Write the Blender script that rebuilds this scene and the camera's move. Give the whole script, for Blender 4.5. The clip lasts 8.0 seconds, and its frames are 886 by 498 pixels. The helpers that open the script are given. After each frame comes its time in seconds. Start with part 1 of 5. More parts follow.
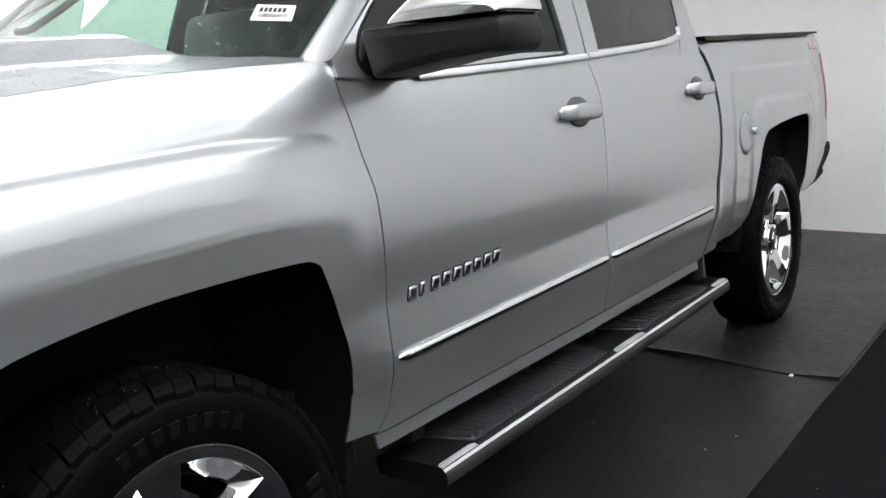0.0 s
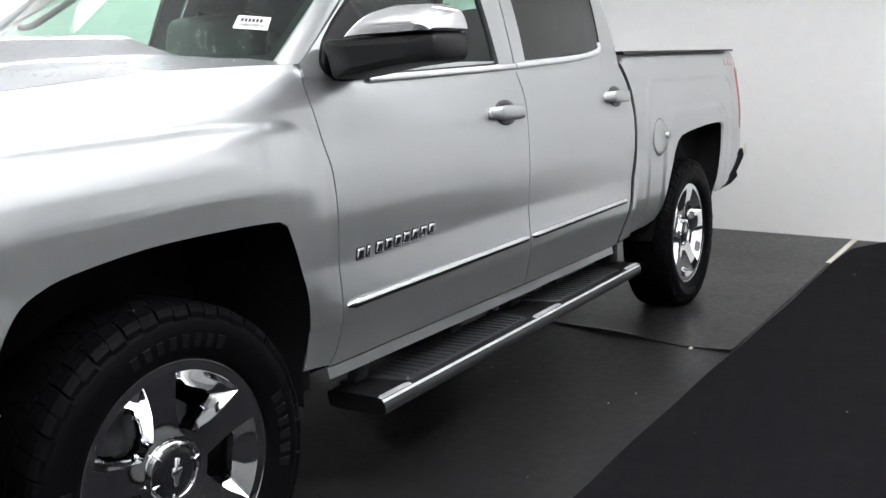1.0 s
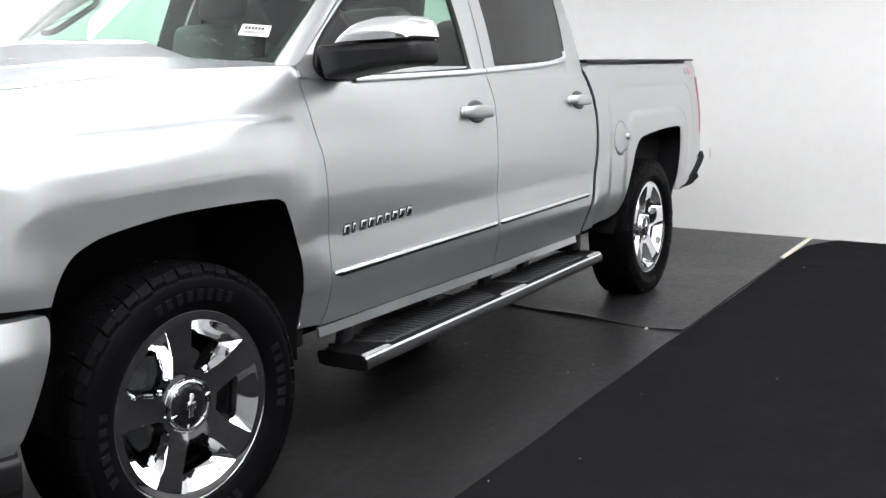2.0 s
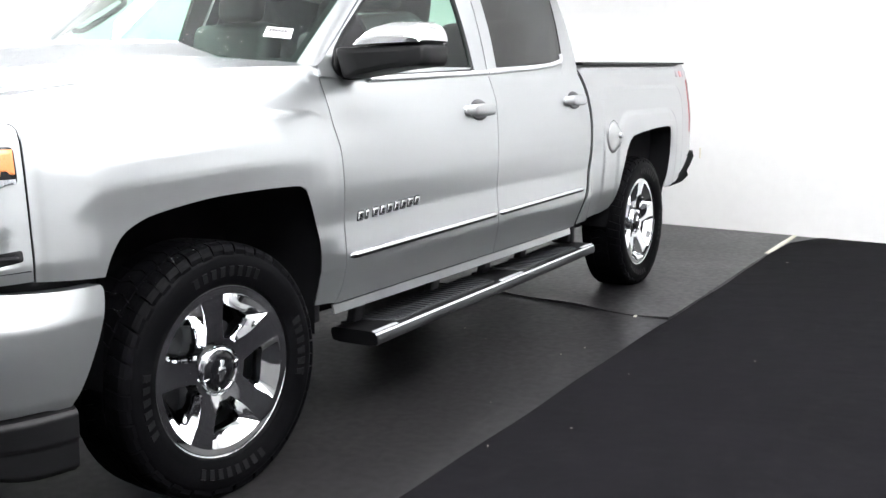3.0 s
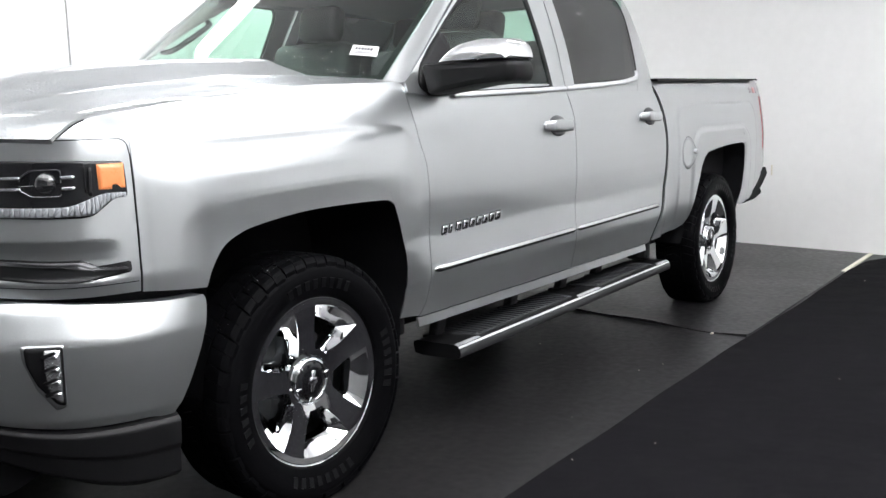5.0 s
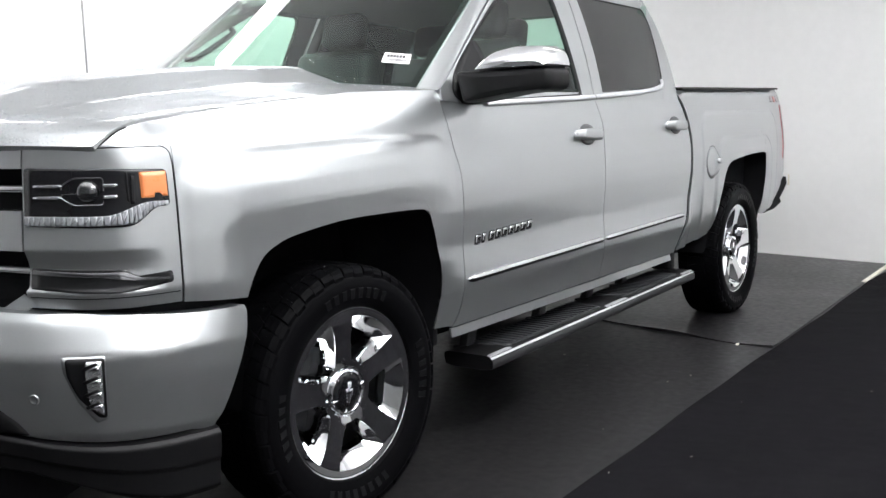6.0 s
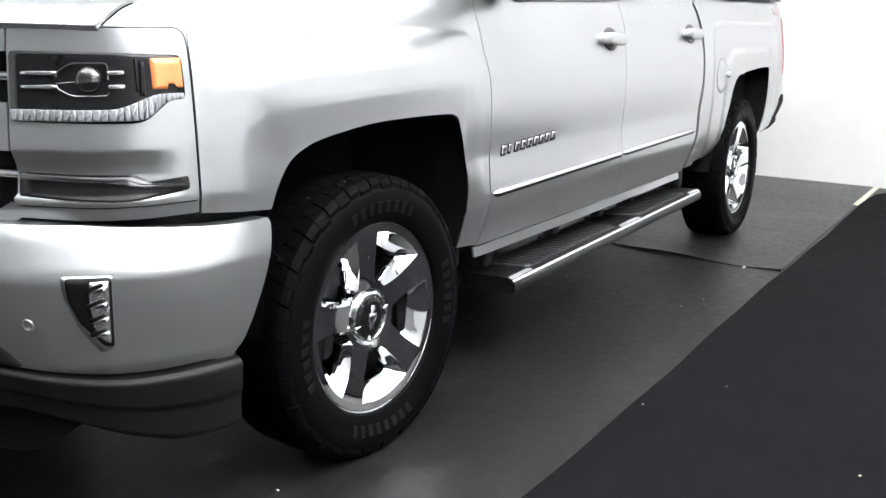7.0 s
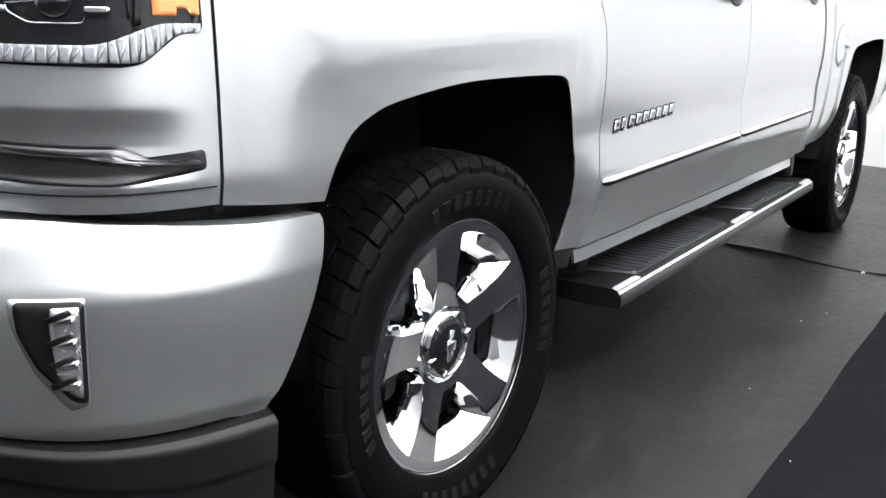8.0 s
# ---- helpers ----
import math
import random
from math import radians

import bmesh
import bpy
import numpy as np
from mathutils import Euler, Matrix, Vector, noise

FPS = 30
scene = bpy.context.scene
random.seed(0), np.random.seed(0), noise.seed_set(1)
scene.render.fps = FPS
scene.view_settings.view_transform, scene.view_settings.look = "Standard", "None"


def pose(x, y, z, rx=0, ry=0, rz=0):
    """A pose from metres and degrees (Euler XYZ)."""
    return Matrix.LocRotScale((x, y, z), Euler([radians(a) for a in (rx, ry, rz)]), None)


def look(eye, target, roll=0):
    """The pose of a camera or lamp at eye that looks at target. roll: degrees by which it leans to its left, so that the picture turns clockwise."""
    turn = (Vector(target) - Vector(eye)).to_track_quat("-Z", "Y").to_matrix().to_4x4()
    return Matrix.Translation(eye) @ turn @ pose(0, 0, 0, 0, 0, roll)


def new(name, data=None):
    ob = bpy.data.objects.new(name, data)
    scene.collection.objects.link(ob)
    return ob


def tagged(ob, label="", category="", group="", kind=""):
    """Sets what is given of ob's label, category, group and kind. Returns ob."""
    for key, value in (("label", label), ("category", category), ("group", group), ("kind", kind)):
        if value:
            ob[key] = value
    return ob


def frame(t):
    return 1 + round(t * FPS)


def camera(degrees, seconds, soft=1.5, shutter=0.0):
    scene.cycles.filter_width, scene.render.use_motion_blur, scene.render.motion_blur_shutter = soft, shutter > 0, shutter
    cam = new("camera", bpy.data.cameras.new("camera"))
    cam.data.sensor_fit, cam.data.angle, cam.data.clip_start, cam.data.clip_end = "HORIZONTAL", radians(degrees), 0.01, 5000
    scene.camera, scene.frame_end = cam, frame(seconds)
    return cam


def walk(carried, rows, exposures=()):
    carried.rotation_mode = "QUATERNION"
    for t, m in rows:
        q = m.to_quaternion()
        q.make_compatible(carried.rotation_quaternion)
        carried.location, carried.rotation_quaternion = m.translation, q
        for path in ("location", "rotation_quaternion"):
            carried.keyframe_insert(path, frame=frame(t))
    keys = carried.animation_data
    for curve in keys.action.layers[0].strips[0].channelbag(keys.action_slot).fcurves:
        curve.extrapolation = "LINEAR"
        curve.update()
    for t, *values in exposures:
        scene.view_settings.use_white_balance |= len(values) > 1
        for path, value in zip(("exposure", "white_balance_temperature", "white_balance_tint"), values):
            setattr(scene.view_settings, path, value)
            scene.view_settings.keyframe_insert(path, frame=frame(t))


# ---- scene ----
cam = camera(49.4, 8.0)
PATH = [
    (0, (2.336, -1.004, 1.281), (1.189, 0.597, 0.933), -4.39),
    (0.5, (2.524, -1.231, 1.280), (1.419, 0.400, 0.936), -3.56),
    (1, (2.678, -1.424, 1.282), (1.606, 0.228, 0.933), -2.51),
    (1.5, (2.832, -1.605, 1.250), (1.773, 0.058, 0.916), -2.33),
    (3, (3.092, -2.072, 1.258), (2.050, -0.398, 0.924), -1.25),
    (3.5, (3.097, -2.121, 1.254), (2.035, -0.458, 0.927), -1.20),
    (4, (3.110, -2.157, 1.235), (2.006, -0.518, 0.927), -1.84),
    (4.5, (3.064, -2.157, 1.239), (1.930, -0.537, 0.939), -1.72),
    (6, (2.907, -2.190, 1.242), (1.762, -0.573, 0.971), -1.52),
    (6.5, (2.733, -2.223, 1.212), (1.668, -0.578, 0.812), -0.97),
    (7, (2.515, -2.078, 1.177), (1.480, -0.424, 0.739), -0.12),
    (7.5, (2.308, -1.839, 1.150), (1.247, -0.199, 0.722), 0.74),
    (8, (2.007, -1.573, 1.081), (0.929, 0.041, 0.596), 1.15),
]
EXPOSURES = [(0.0, -0.44), (0.5, -0.18), (1.0, -0.22), (1.5, -0.18), (3.0, 0.44), (3.5, 0.37), (4.0, 0.07), (4.5, -0.02), (6.0, -0.15), (6.5, 0.03), (7.0, 0.48), (7.5, 0.74), (8.0, 0.66)]
walk(cam, [(t, look(eye, target, roll)) for t, eye, target, roll in PATH], EXPOSURES)

# ---- world and lamps ----
world = bpy.data.worlds.new("world")
scene.world = world
world.use_nodes = True
world.node_tree.nodes["Background"].inputs[0].default_value = (0.8, 0.85, 0.9, 1)
world.node_tree.nodes["Background"].inputs[1].default_value = 0.0


def area_lamp(name, size, at, target, watts, colour=(1, 1, 1)):
    data = bpy.data.lights.new(name, "AREA")
    data.shape, data.size, data.size_y = "RECTANGLE", size[0], size[1]
    data.energy, data.color = watts, colour
    ob = new(name, data)
    ob.matrix_world = look(at, target)
    return ob


CEILING, LAMP_Z = 4.3, 2.94
# place, width and power of the unseen ceiling lights; last column: added fill
LAMP_ROWS = [(2.9, -0.2, 0.7, 2.3, 0, 58, 305), (5.3, -1.2, 0.7, 2.3, 0, 30, 210), (4.6, 3.0, 0.7, 2.3, 0, 4, 240), (-2.6, 0.1, 0.16, 2.0, 0, 36, 0), (-1.85, 1.95, 0.48, 1.4, -49, 44, 0), (-2.55, 4.2, 0.16, 2.3, 0, 36, 0), (0.9, 3.2, 0.16, 1.8, 0, 6, 0), (0.4, -2.2, 0.5, 2.3, 90, 0.6, 165)]
for lx, ly, lw, ll, turn, watts, up in LAMP_ROWS:
    lamp = area_lamp("ceiling_lamp_light", (lw, ll), (lx, ly, LAMP_Z), (lx, ly, 0), watts, (0.97, 0.978, 1.0))
    lamp.matrix_world = pose(lx, ly, LAMP_Z, 0, 0, turn)
    # Uplights are added fill that brightens the ceiling for the paint's reflections.
    if up:
        lamp = area_lamp("ceiling_fill_uplight", (lw, ll), (lx, ly, LAMP_Z + 0.12), (lx, ly, 9), up, (0.97, 0.978, 1.0))
        lamp.matrix_world = pose(lx, ly, LAMP_Z + 0.12, 180, 0, turn)


# ---- materials ----
def material(name, colour, rough=0.5, metal=0.0, vary=0.08, scale=6.0, fine=120.0, bump=0.0, coat=0.0, spec=0.5, rvary=0.05, stretch=(1, 1, 1)):
    """Principled surface with large and fine variation in colour, gloss and relief."""
    m = bpy.data.materials.new(name)
    m.use_nodes = True
    t = m.node_tree
    b = t.nodes["Principled BSDF"]
    b.inputs["Metallic"].default_value = metal
    b.inputs["Coat Weight"].default_value = coat
    b.inputs["Coat Roughness"].default_value = 0.04
    b.inputs["Specular IOR Level"].default_value = spec
    co = t.nodes.new("ShaderNodeTexCoord")
    mp = t.nodes.new("ShaderNodeMapping")
    mp.inputs["Scale"].default_value = stretch
    t.links.new(co.outputs["Object"], mp.inputs[0])
    big, small = t.nodes.new("ShaderNodeTexNoise"), t.nodes.new("ShaderNodeTexNoise")
    big.inputs["Scale"].default_value, small.inputs["Scale"].default_value = scale, fine
    big.inputs["Detail"].default_value = 5
    for n in (big, small):
        t.links.new(mp.outputs[0], n.inputs["Vector"])
    add = t.nodes.new("ShaderNodeMath")
    add.operation = "ADD"
    t.links.new(big.outputs[0], add.inputs[0])
    t.links.new(small.outputs[0], add.inputs[1])
    rng = t.nodes.new("ShaderNodeMapRange")
    rng.inputs[1].default_value, rng.inputs[2].default_value = 0.6, 1.4
    rng.inputs[3].default_value, rng.inputs[4].default_value = 1 - vary, 1 + vary
    t.links.new(add.outputs[0], rng.inputs[0])
    mul = t.nodes.new("ShaderNodeVectorMath")
    mul.operation = "SCALE"
    mul.inputs[0].default_value = colour
    t.links.new(rng.outputs[0], mul.inputs["Scale"])
    t.links.new(mul.outputs[0], b.inputs["Base Color"])
    rr = t.nodes.new("ShaderNodeMapRange")
    rr.inputs[1].default_value, rr.inputs[2].default_value = 0.6, 1.4
    rr.inputs[3].default_value, rr.inputs[4].default_value = max(rough - rvary, 0.01), min(rough + rvary, 1)
    t.links.new(add.outputs[0], rr.inputs[0])
    t.links.new(rr.outputs[0], b.inputs["Roughness"])
    if bump:
        bn = t.nodes.new("ShaderNodeBump")
        bn.inputs["Strength"].default_value, bn.inputs["Distance"].default_value = bump, 0.002
        t.links.new(small.outputs[0], bn.inputs["Height"])
        t.links.new(bn.outputs[0], b.inputs["Normal"])
    return m


def glass(name, tint, gloss=1.45, dark=0.0):
    """Thin pane: clear tinted body with a mirror coat that grows at grazing angles."""
    m = bpy.data.materials.new(name)
    m.use_nodes = True
    t = m.node_tree
    t.nodes.remove(t.nodes["Principled BSDF"])
    tr, gl, fr, up, mul, mix = (t.nodes.new(k) for k in ("ShaderNodeBsdfTransparent", "ShaderNodeBsdfGlossy", "ShaderNodeLayerWeight", "ShaderNodeMath", "ShaderNodeMath", "ShaderNodeMixShader"))
    tr.inputs[0].default_value = (*tint, 1)
    gl.inputs[0].default_value = (1, 1, 1, 1)
    gl.inputs["Roughness"].default_value = 0.02
    base = ((gloss - 1) / (gloss + 1)) ** 2
    fr.inputs[0].default_value = 0.5
    up.operation, mul.operation = "POWER", "MULTIPLY_ADD"
    up.inputs[1].default_value = 5.0
    mul.inputs[1].default_value, mul.inputs[2].default_value = 1 - base, base
    t.links.new(fr.outputs["Facing"], up.inputs[0])
    t.links.new(up.outputs[0], mul.inputs[0])
    t.links.new(mul.outputs[0], mix.inputs[0])
    t.links.new(tr.outputs[0], mix.inputs[1])
    t.links.new(gl.outputs[0], mix.inputs[2])
    t.links.new(mix.outputs[0], t.nodes["Material Output"].inputs[0])
    return m


PAINT = material("silver_metallic_paint", (0.440, 0.458, 0.467), 0.33, 0.84, 0.015, 2.0, 900.0, 0.015, 1.0, 0.5, 0.02)
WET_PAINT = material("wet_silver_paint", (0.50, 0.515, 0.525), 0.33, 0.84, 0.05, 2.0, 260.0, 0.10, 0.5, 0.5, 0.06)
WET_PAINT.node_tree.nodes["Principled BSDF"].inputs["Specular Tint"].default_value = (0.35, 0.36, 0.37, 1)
CHROME = material("chrome", (0.86, 0.87, 0.88), 0.05, 1.0, 0.01, 5, 60, 0, 0, 0.5, 0.015)
DULL_CHROME = material("satin_chrome", (0.62, 0.63, 0.65), 0.16, 1.0, 0.02, 5, 60, 0, 0, 0.5, 0.03)
RUBBER = material("tyre_rubber", (0.0026, 0.0026, 0.0031), 0.5, 0, 0.3, 9, 200, 0.12, 0, 0.03, 0.1)
# Lighter rubber that paints in the sheen of the raised sidewall letters.
SHEEN_RUBBER = material("letter_sheen_rubber", (0.0055, 0.0055, 0.0062), 0.45, 0, 0.4, 40, 300, 0.3, 0, 0.12, 0.1)
BOARD_GREY = material("dark_satin_metal", (0.018, 0.0185, 0.0205), 0.5, 0.1, 0.08, 6, 200, 0.05)
BLACK = material("black_plastic", (0.0055, 0.0055, 0.0063), 0.5, 0, 0.12, 7, 400, 0.1, 0, 0.22, 0.06)
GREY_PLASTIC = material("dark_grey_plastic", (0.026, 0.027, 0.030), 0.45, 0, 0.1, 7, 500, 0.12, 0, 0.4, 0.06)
# Also colours the disc that stands in for shade behind each wheel.
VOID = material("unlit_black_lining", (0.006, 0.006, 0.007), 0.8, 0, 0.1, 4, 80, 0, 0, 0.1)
LENS = material("projector_lens_glass", (0.010, 0.010, 0.012), 0.04, 0, 0.05, 5, 60, 0, 1.0, 0.8, 0.0)
LAMP_BLACK = material("lamp_housing", (0.009, 0.0092, 0.011), 0.2, 0, 0.05, 5, 60, 0, 0.08, 0.28)
AMBER = material("amber_reflector", (0.78, 0.25, 0.085), 0.3, 0, 0.05, 40, 300, 0.1, 0.15)
RED_LENS = material("red_lens", (0.42, 0.07, 0.085), 0.15, 0, 0.05, 9, 90, 0, 0.6)
WALL = material("white_wall_paint", (0.86, 0.86, 0.855), 0.7, 0, 0.025, 0.7, 14, 0.1, 0, 0.3)
# Tones of the unseen walls, chosen for what the paint reflects.
DARK_WALL = material("dark_unseen_wall", (0.15, 0.15, 0.155), 0.8, 0, 0.06, 1.2, 40, 0.2, 0, 0.1)
GREY_WALL = material("grey_unseen_wall", (0.24, 0.24, 0.245), 0.8, 0, 0.06, 1.2, 40, 0.2, 0, 0.1)
CEIL = material("white_ceiling", (0.80, 0.80, 0.80), 0.8, 0, 0.03, 1, 30, 0.1, 0, 0.2)
FLOOR = material("worn_grey_rubber_floor", (0.0108, 0.0101, 0.0110), 0.38, 0, 0.22, 1.1, 26, 0.02, 0, 0.27, 0.1)
CLEAR_GREY = material("clear_led_lens", (0.26, 0.27, 0.29), 0.15, 0.0, 0.1, 30, 200, 0.1, 0.5)
SMOKE = material("smoked_trim", (0.05, 0.051, 0.056), 0.40, 0.2, 0.05, 8, 90, 0, 0.5)
CARPET = material("black_carpet", (0.0054, 0.0050, 0.0063), 0.95, 0, 0.2, 2.2, 380, 0.6, 0, 0.06, 0.03)
TAPE = material("cream_tape", (0.72, 0.68, 0.58), 0.55, 0, 0.12, 12, 90, 0.1)
SEAT = material("dark_seat_leather", (0.022, 0.022, 0.025), 0.5, 0, 0.1, 6, 200, 0.2)
DASH = material("dashboard_black", (0.006, 0.006, 0.007), 0.6, 0, 0.1, 6, 300, 0.1, 0, 0.2)
TRIM_LIGHT = material("light_grey_cabin_trim", (0.42, 0.40, 0.37), 0.7, 0, 0.04, 4, 200, 0.1)
WHITE = material("white_label", (0.85, 0.85, 0.84), 0.5, 0, 0.02)
INK = material("printed_ink", (0.03, 0.03, 0.035), 0.6, 0, 0.05)
RED_INK = material("red_decal", (0.42, 0.17, 0.17), 0.4, 0, 0.05)
GREY_INK = material("grey_decal", (0.27, 0.25, 0.26), 0.4, 0, 0.05)
STEEL = material("rusty_steel", (0.10, 0.085, 0.075), 0.6, 0.6, 0.3, 14, 120, 0.2)
GLASS = glass("green_tinted_glass", (0.66, 0.86, 0.76))
PRIVACY = glass("dark_privacy_glass", (0.02, 0.02, 0.022), 1.75)
FOG_SILVER = material("silvered_fog_reflector", (0.62, 0.63, 0.65), 0.24, 0.8, 0.12, 40, 160, 0.3)
WORN_METAL = material("worn_bright_metal", (0.62, 0.63, 0.65), 0.42, 0.55, 0.15, 14, 160, 0.1)
SLOT_BLACK = material("smoked_lens", (0.012, 0.0122, 0.0135), 0.32, 0, 0.06, 6, 90, 0, 0.03, 0.22)
LIT = bpy.data.materials.new("lamp_diffuser")
LIT.use_nodes = True
LIT.node_tree.nodes["Principled BSDF"].inputs["Emission Color"].default_value = (0.97, 0.99, 1, 1)
LIT.node_tree.nodes["Principled BSDF"].inputs["Emission Strength"].default_value = 4.0



def ribbed(m, period, depth):
    """Adds fine straight ribs that run along y to the relief of a material."""
    t = m.node_tree
    b = t.nodes["Principled BSDF"]
    co = t.nodes.new("ShaderNodeTexCoord")
    wave = t.nodes.new("ShaderNodeTexWave")
    wave.bands_direction = "X"
    wave.inputs["Scale"].default_value = math.pi / (10 * period)
    wave.inputs["Distortion"].default_value = 0.4
    t.links.new(co.outputs["Object"], wave.inputs["Vector"])
    bn = t.nodes.new("ShaderNodeBump")
    bn.inputs["Strength"].default_value, bn.inputs["Distance"].default_value = depth, 0.002
    t.links.new(wave.outputs["Fac"], bn.inputs["Height"])
    old = b.inputs["Normal"].links[0].from_socket if b.inputs["Normal"].links else None
    if old:
        t.links.new(old, bn.inputs["Normal"])
    t.links.new(bn.outputs[0], b.inputs["Normal"])


def smudged(m, amount, scale):
    """Adds pale scuffs and dust streaks to the colour of a material."""
    t = m.node_tree
    b = t.nodes["Principled BSDF"]
    old = b.inputs["Base Color"].links[0].from_socket
    co, mp, n = t.nodes.new("ShaderNodeTexCoord"), t.nodes.new("ShaderNodeMapping"), t.nodes.new("ShaderNodeTexNoise")
    mp.inputs["Scale"].default_value = (scale, scale * 0.35, scale)
    mp.inputs["Rotation"].default_value = (0, 0, 0.5)
    n.inputs["Detail"].default_value, n.inputs["Roughness"].default_value = 8, 0.7
    t.links.new(co.outputs["Object"], mp.inputs[0])
    t.links.new(mp.outputs[0], n.inputs["Vector"])
    rng = t.nodes.new("ShaderNodeMapRange")
    rng.inputs[1].default_value, rng.inputs[2].default_value, rng.inputs[4].default_value = 0.52, 0.78, amount
    t.links.new(n.outputs[0], rng.inputs[0])
    mix = t.nodes.new("ShaderNodeMix")
    mix.data_type = "RGBA"
    t.links.new(rng.outputs[0], mix.inputs["Factor"])
    t.links.new(old, mix.inputs["A"])
    mix.inputs["B"].default_value = (0.16, 0.155, 0.15, 1)
    t.links.new(mix.outputs["Result"], b.inputs["Base Color"])


def rumpled(m, scale, depth):
    """Adds long shallow waves to the relief of a material."""
    t = m.node_tree
    b = t.nodes["Principled BSDF"]
    co, n, bn = (t.nodes.new(k) for k in ("ShaderNodeTexCoord", "ShaderNodeTexNoise", "ShaderNodeBump"))
    n.inputs["Scale"].default_value, n.inputs["Detail"].default_value = scale, 3
    t.links.new(co.outputs["Object"], n.inputs["Vector"])
    t.links.new(n.outputs[0], bn.inputs["Height"])
    bn.inputs["Strength"].default_value, bn.inputs["Distance"].default_value = 1.0, depth
    if b.inputs["Normal"].links:
        t.links.new(b.inputs["Normal"].links[0].from_socket, bn.inputs["Normal"])
    t.links.new(bn.outputs[0], b.inputs["Normal"])


rumpled(CARPET, 2.6, 0.035)
ribbed(FLOOR, 0.007, 0.10)
smudged(FLOOR, 0.06, 9.0)
smudged(FLOOR, 0.12, 2.2)
smudged(CARPET, 0.03, 3.0)

# ---- builders ----
ANCHOR = {}


def thing(name, at, label, category, group="", kind=""):
    ob = new(name)
    ob.location = at
    ob.empty_display_size = 0.1
    ANCHOR[ob.name] = Matrix.Translation(at).inverted()
    return tagged(ob, label, category, group, kind)


def part(name, mesh, mat_, parent=None, label=""):
    """Links verts and faces (or a bmesh) as one mesh object under a thing or a part."""
    me = bpy.data.meshes.new(name)
    if isinstance(mesh, bmesh.types.BMesh):
        bmesh.ops.recalc_face_normals(mesh, faces=mesh.faces)
        mesh.to_mesh(me)
        mesh.free()
        for p in me.polygons:
            p.use_smooth = False
    else:
        verts, faces = mesh
        me.from_pydata([tuple(float(c) for c in v) for v in verts], [], [tuple(int(i) for i in f) for f in faces])
        for p in me.polygons:
            p.use_smooth = True
    me.materials.append(mat_)
    ob = new(name, me)
    if parent is not None:
        ob.parent = parent
        if parent.name in ANCHOR:
            ob.matrix_parent_inverse = ANCHOR[parent.name]
    if label:
        ob["label"] = label
    return ob


def smooth_by_angle(ob, degrees=35):
    """Sharp edges where faces meet at more than the given angle."""
    me = ob.data
    bm = bmesh.new()
    bm.from_mesh(me)
    for f in bm.faces:
        f.smooth = True
    for e in bm.edges:
        e.smooth = not (len(e.link_faces) == 2 and e.calc_face_angle(0) > radians(degrees))
    bm.to_mesh(me)
    bm.free()
    return ob


def join(*meshes):
    verts, faces = [], []
    for v, f in meshes:
        n = len(verts)
        verts += [tuple(p) for p in v]
        faces += [tuple(i + n for i in q) for q in f]
    return verts, faces


def mirrored(mesh):
    v, f = mesh
    return [(-p[0], p[1], p[2]) for p in v], [tuple(reversed(q)) for q in f]


def grid(P, close_u=False, close_v=False):
    """Verts and quads of an n x m array of points."""
    n, m = P.shape[:2]
    f = []
    for i in range(n if close_u else n - 1):
        for j in range(m if close_v else m - 1):
            a, b = i, (i + 1) % n
            c, d = j, (j + 1) % m
            f.append((a * m + c, b * m + c, b * m + d, a * m + d))
    return [tuple(p) for p in P.reshape(-1, 3)], f


def folded(P, Q, sides="lrbt"):
    """A panel of points P whose named borders fold back to the points Q behind it."""
    out = [grid(P)]
    for k, (a, b) in dict(l=(P[0], Q[0]), r=(P[-1], Q[-1]), b=(P[:, 0], Q[:, 0]), t=(P[:, -1], Q[:, -1])).items():
        if k in sides:
            out.append(grid(np.stack([a, b], 1)))
    return join(*out)


def box(lo, hi, bevel=0.0, seg=2):
    bm = bmesh.new()
    bmesh.ops.create_cube(bm, size=1.0)
    for v in bm.verts:
        v.co = Vector([lo[i] + (v.co[i] + 0.5) * (hi[i] - lo[i]) for i in range(3)])
    if bevel:
        bmesh.ops.bevel(bm, geom=bm.edges[:], offset=bevel, segments=seg, affect="EDGES", profile=0.5)
    return bm


def as_mesh(bm, m=None):
    if m is not None:
        bm.transform(m)
    bm.verts.ensure_lookup_table()
    out = [tuple(v.co) for v in bm.verts], [tuple(v.index for v in f.verts) for f in bm.faces]
    bm.free()
    return out


def tube(path, radius, n=10, flat=1.0):
    """A round bar along a line of points."""
    P = [Vector(p) for p in path]
    rows = []
    for i, p in enumerate(P):
        d = (P[min(i + 1, len(P) - 1)] - P[max(i - 1, 0)]).normalized()
        a = d.cross(Vector((0.13, 0.37, 1))).normalized()
        b = d.cross(a)
        r = radius[i] if isinstance(radius, (list, tuple)) else radius
        rows.append([p + a * (r * math.cos(2 * math.pi * k / n)) + b * (r * flat * math.sin(2 * math.pi * k / n)) for k in range(n)])
    v, f = grid(np.array(rows), close_v=True)
    f += [tuple(range(n - 1, -1, -1)), tuple(range((len(P) - 1) * n, len(P) * n))]
    return v, f


def spline(points, n=12):
    """A smooth line through points."""
    p = np.array(points, float)
    q = np.vstack([2 * p[0] - p[1], p, 2 * p[-1] - p[-2]])
    out = []
    for i in range(1, len(q) - 2):
        a, b, c, d = q[i - 1:i + 3]
        for k in range(n):
            t = k / n
            out.append(0.5 * (2 * b + (c - a) * t + (2 * a - 5 * b + 4 * c - d) * t * t + (3 * b - 3 * c + d - a) * t ** 3))
    return np.array(out + [p[-1]])


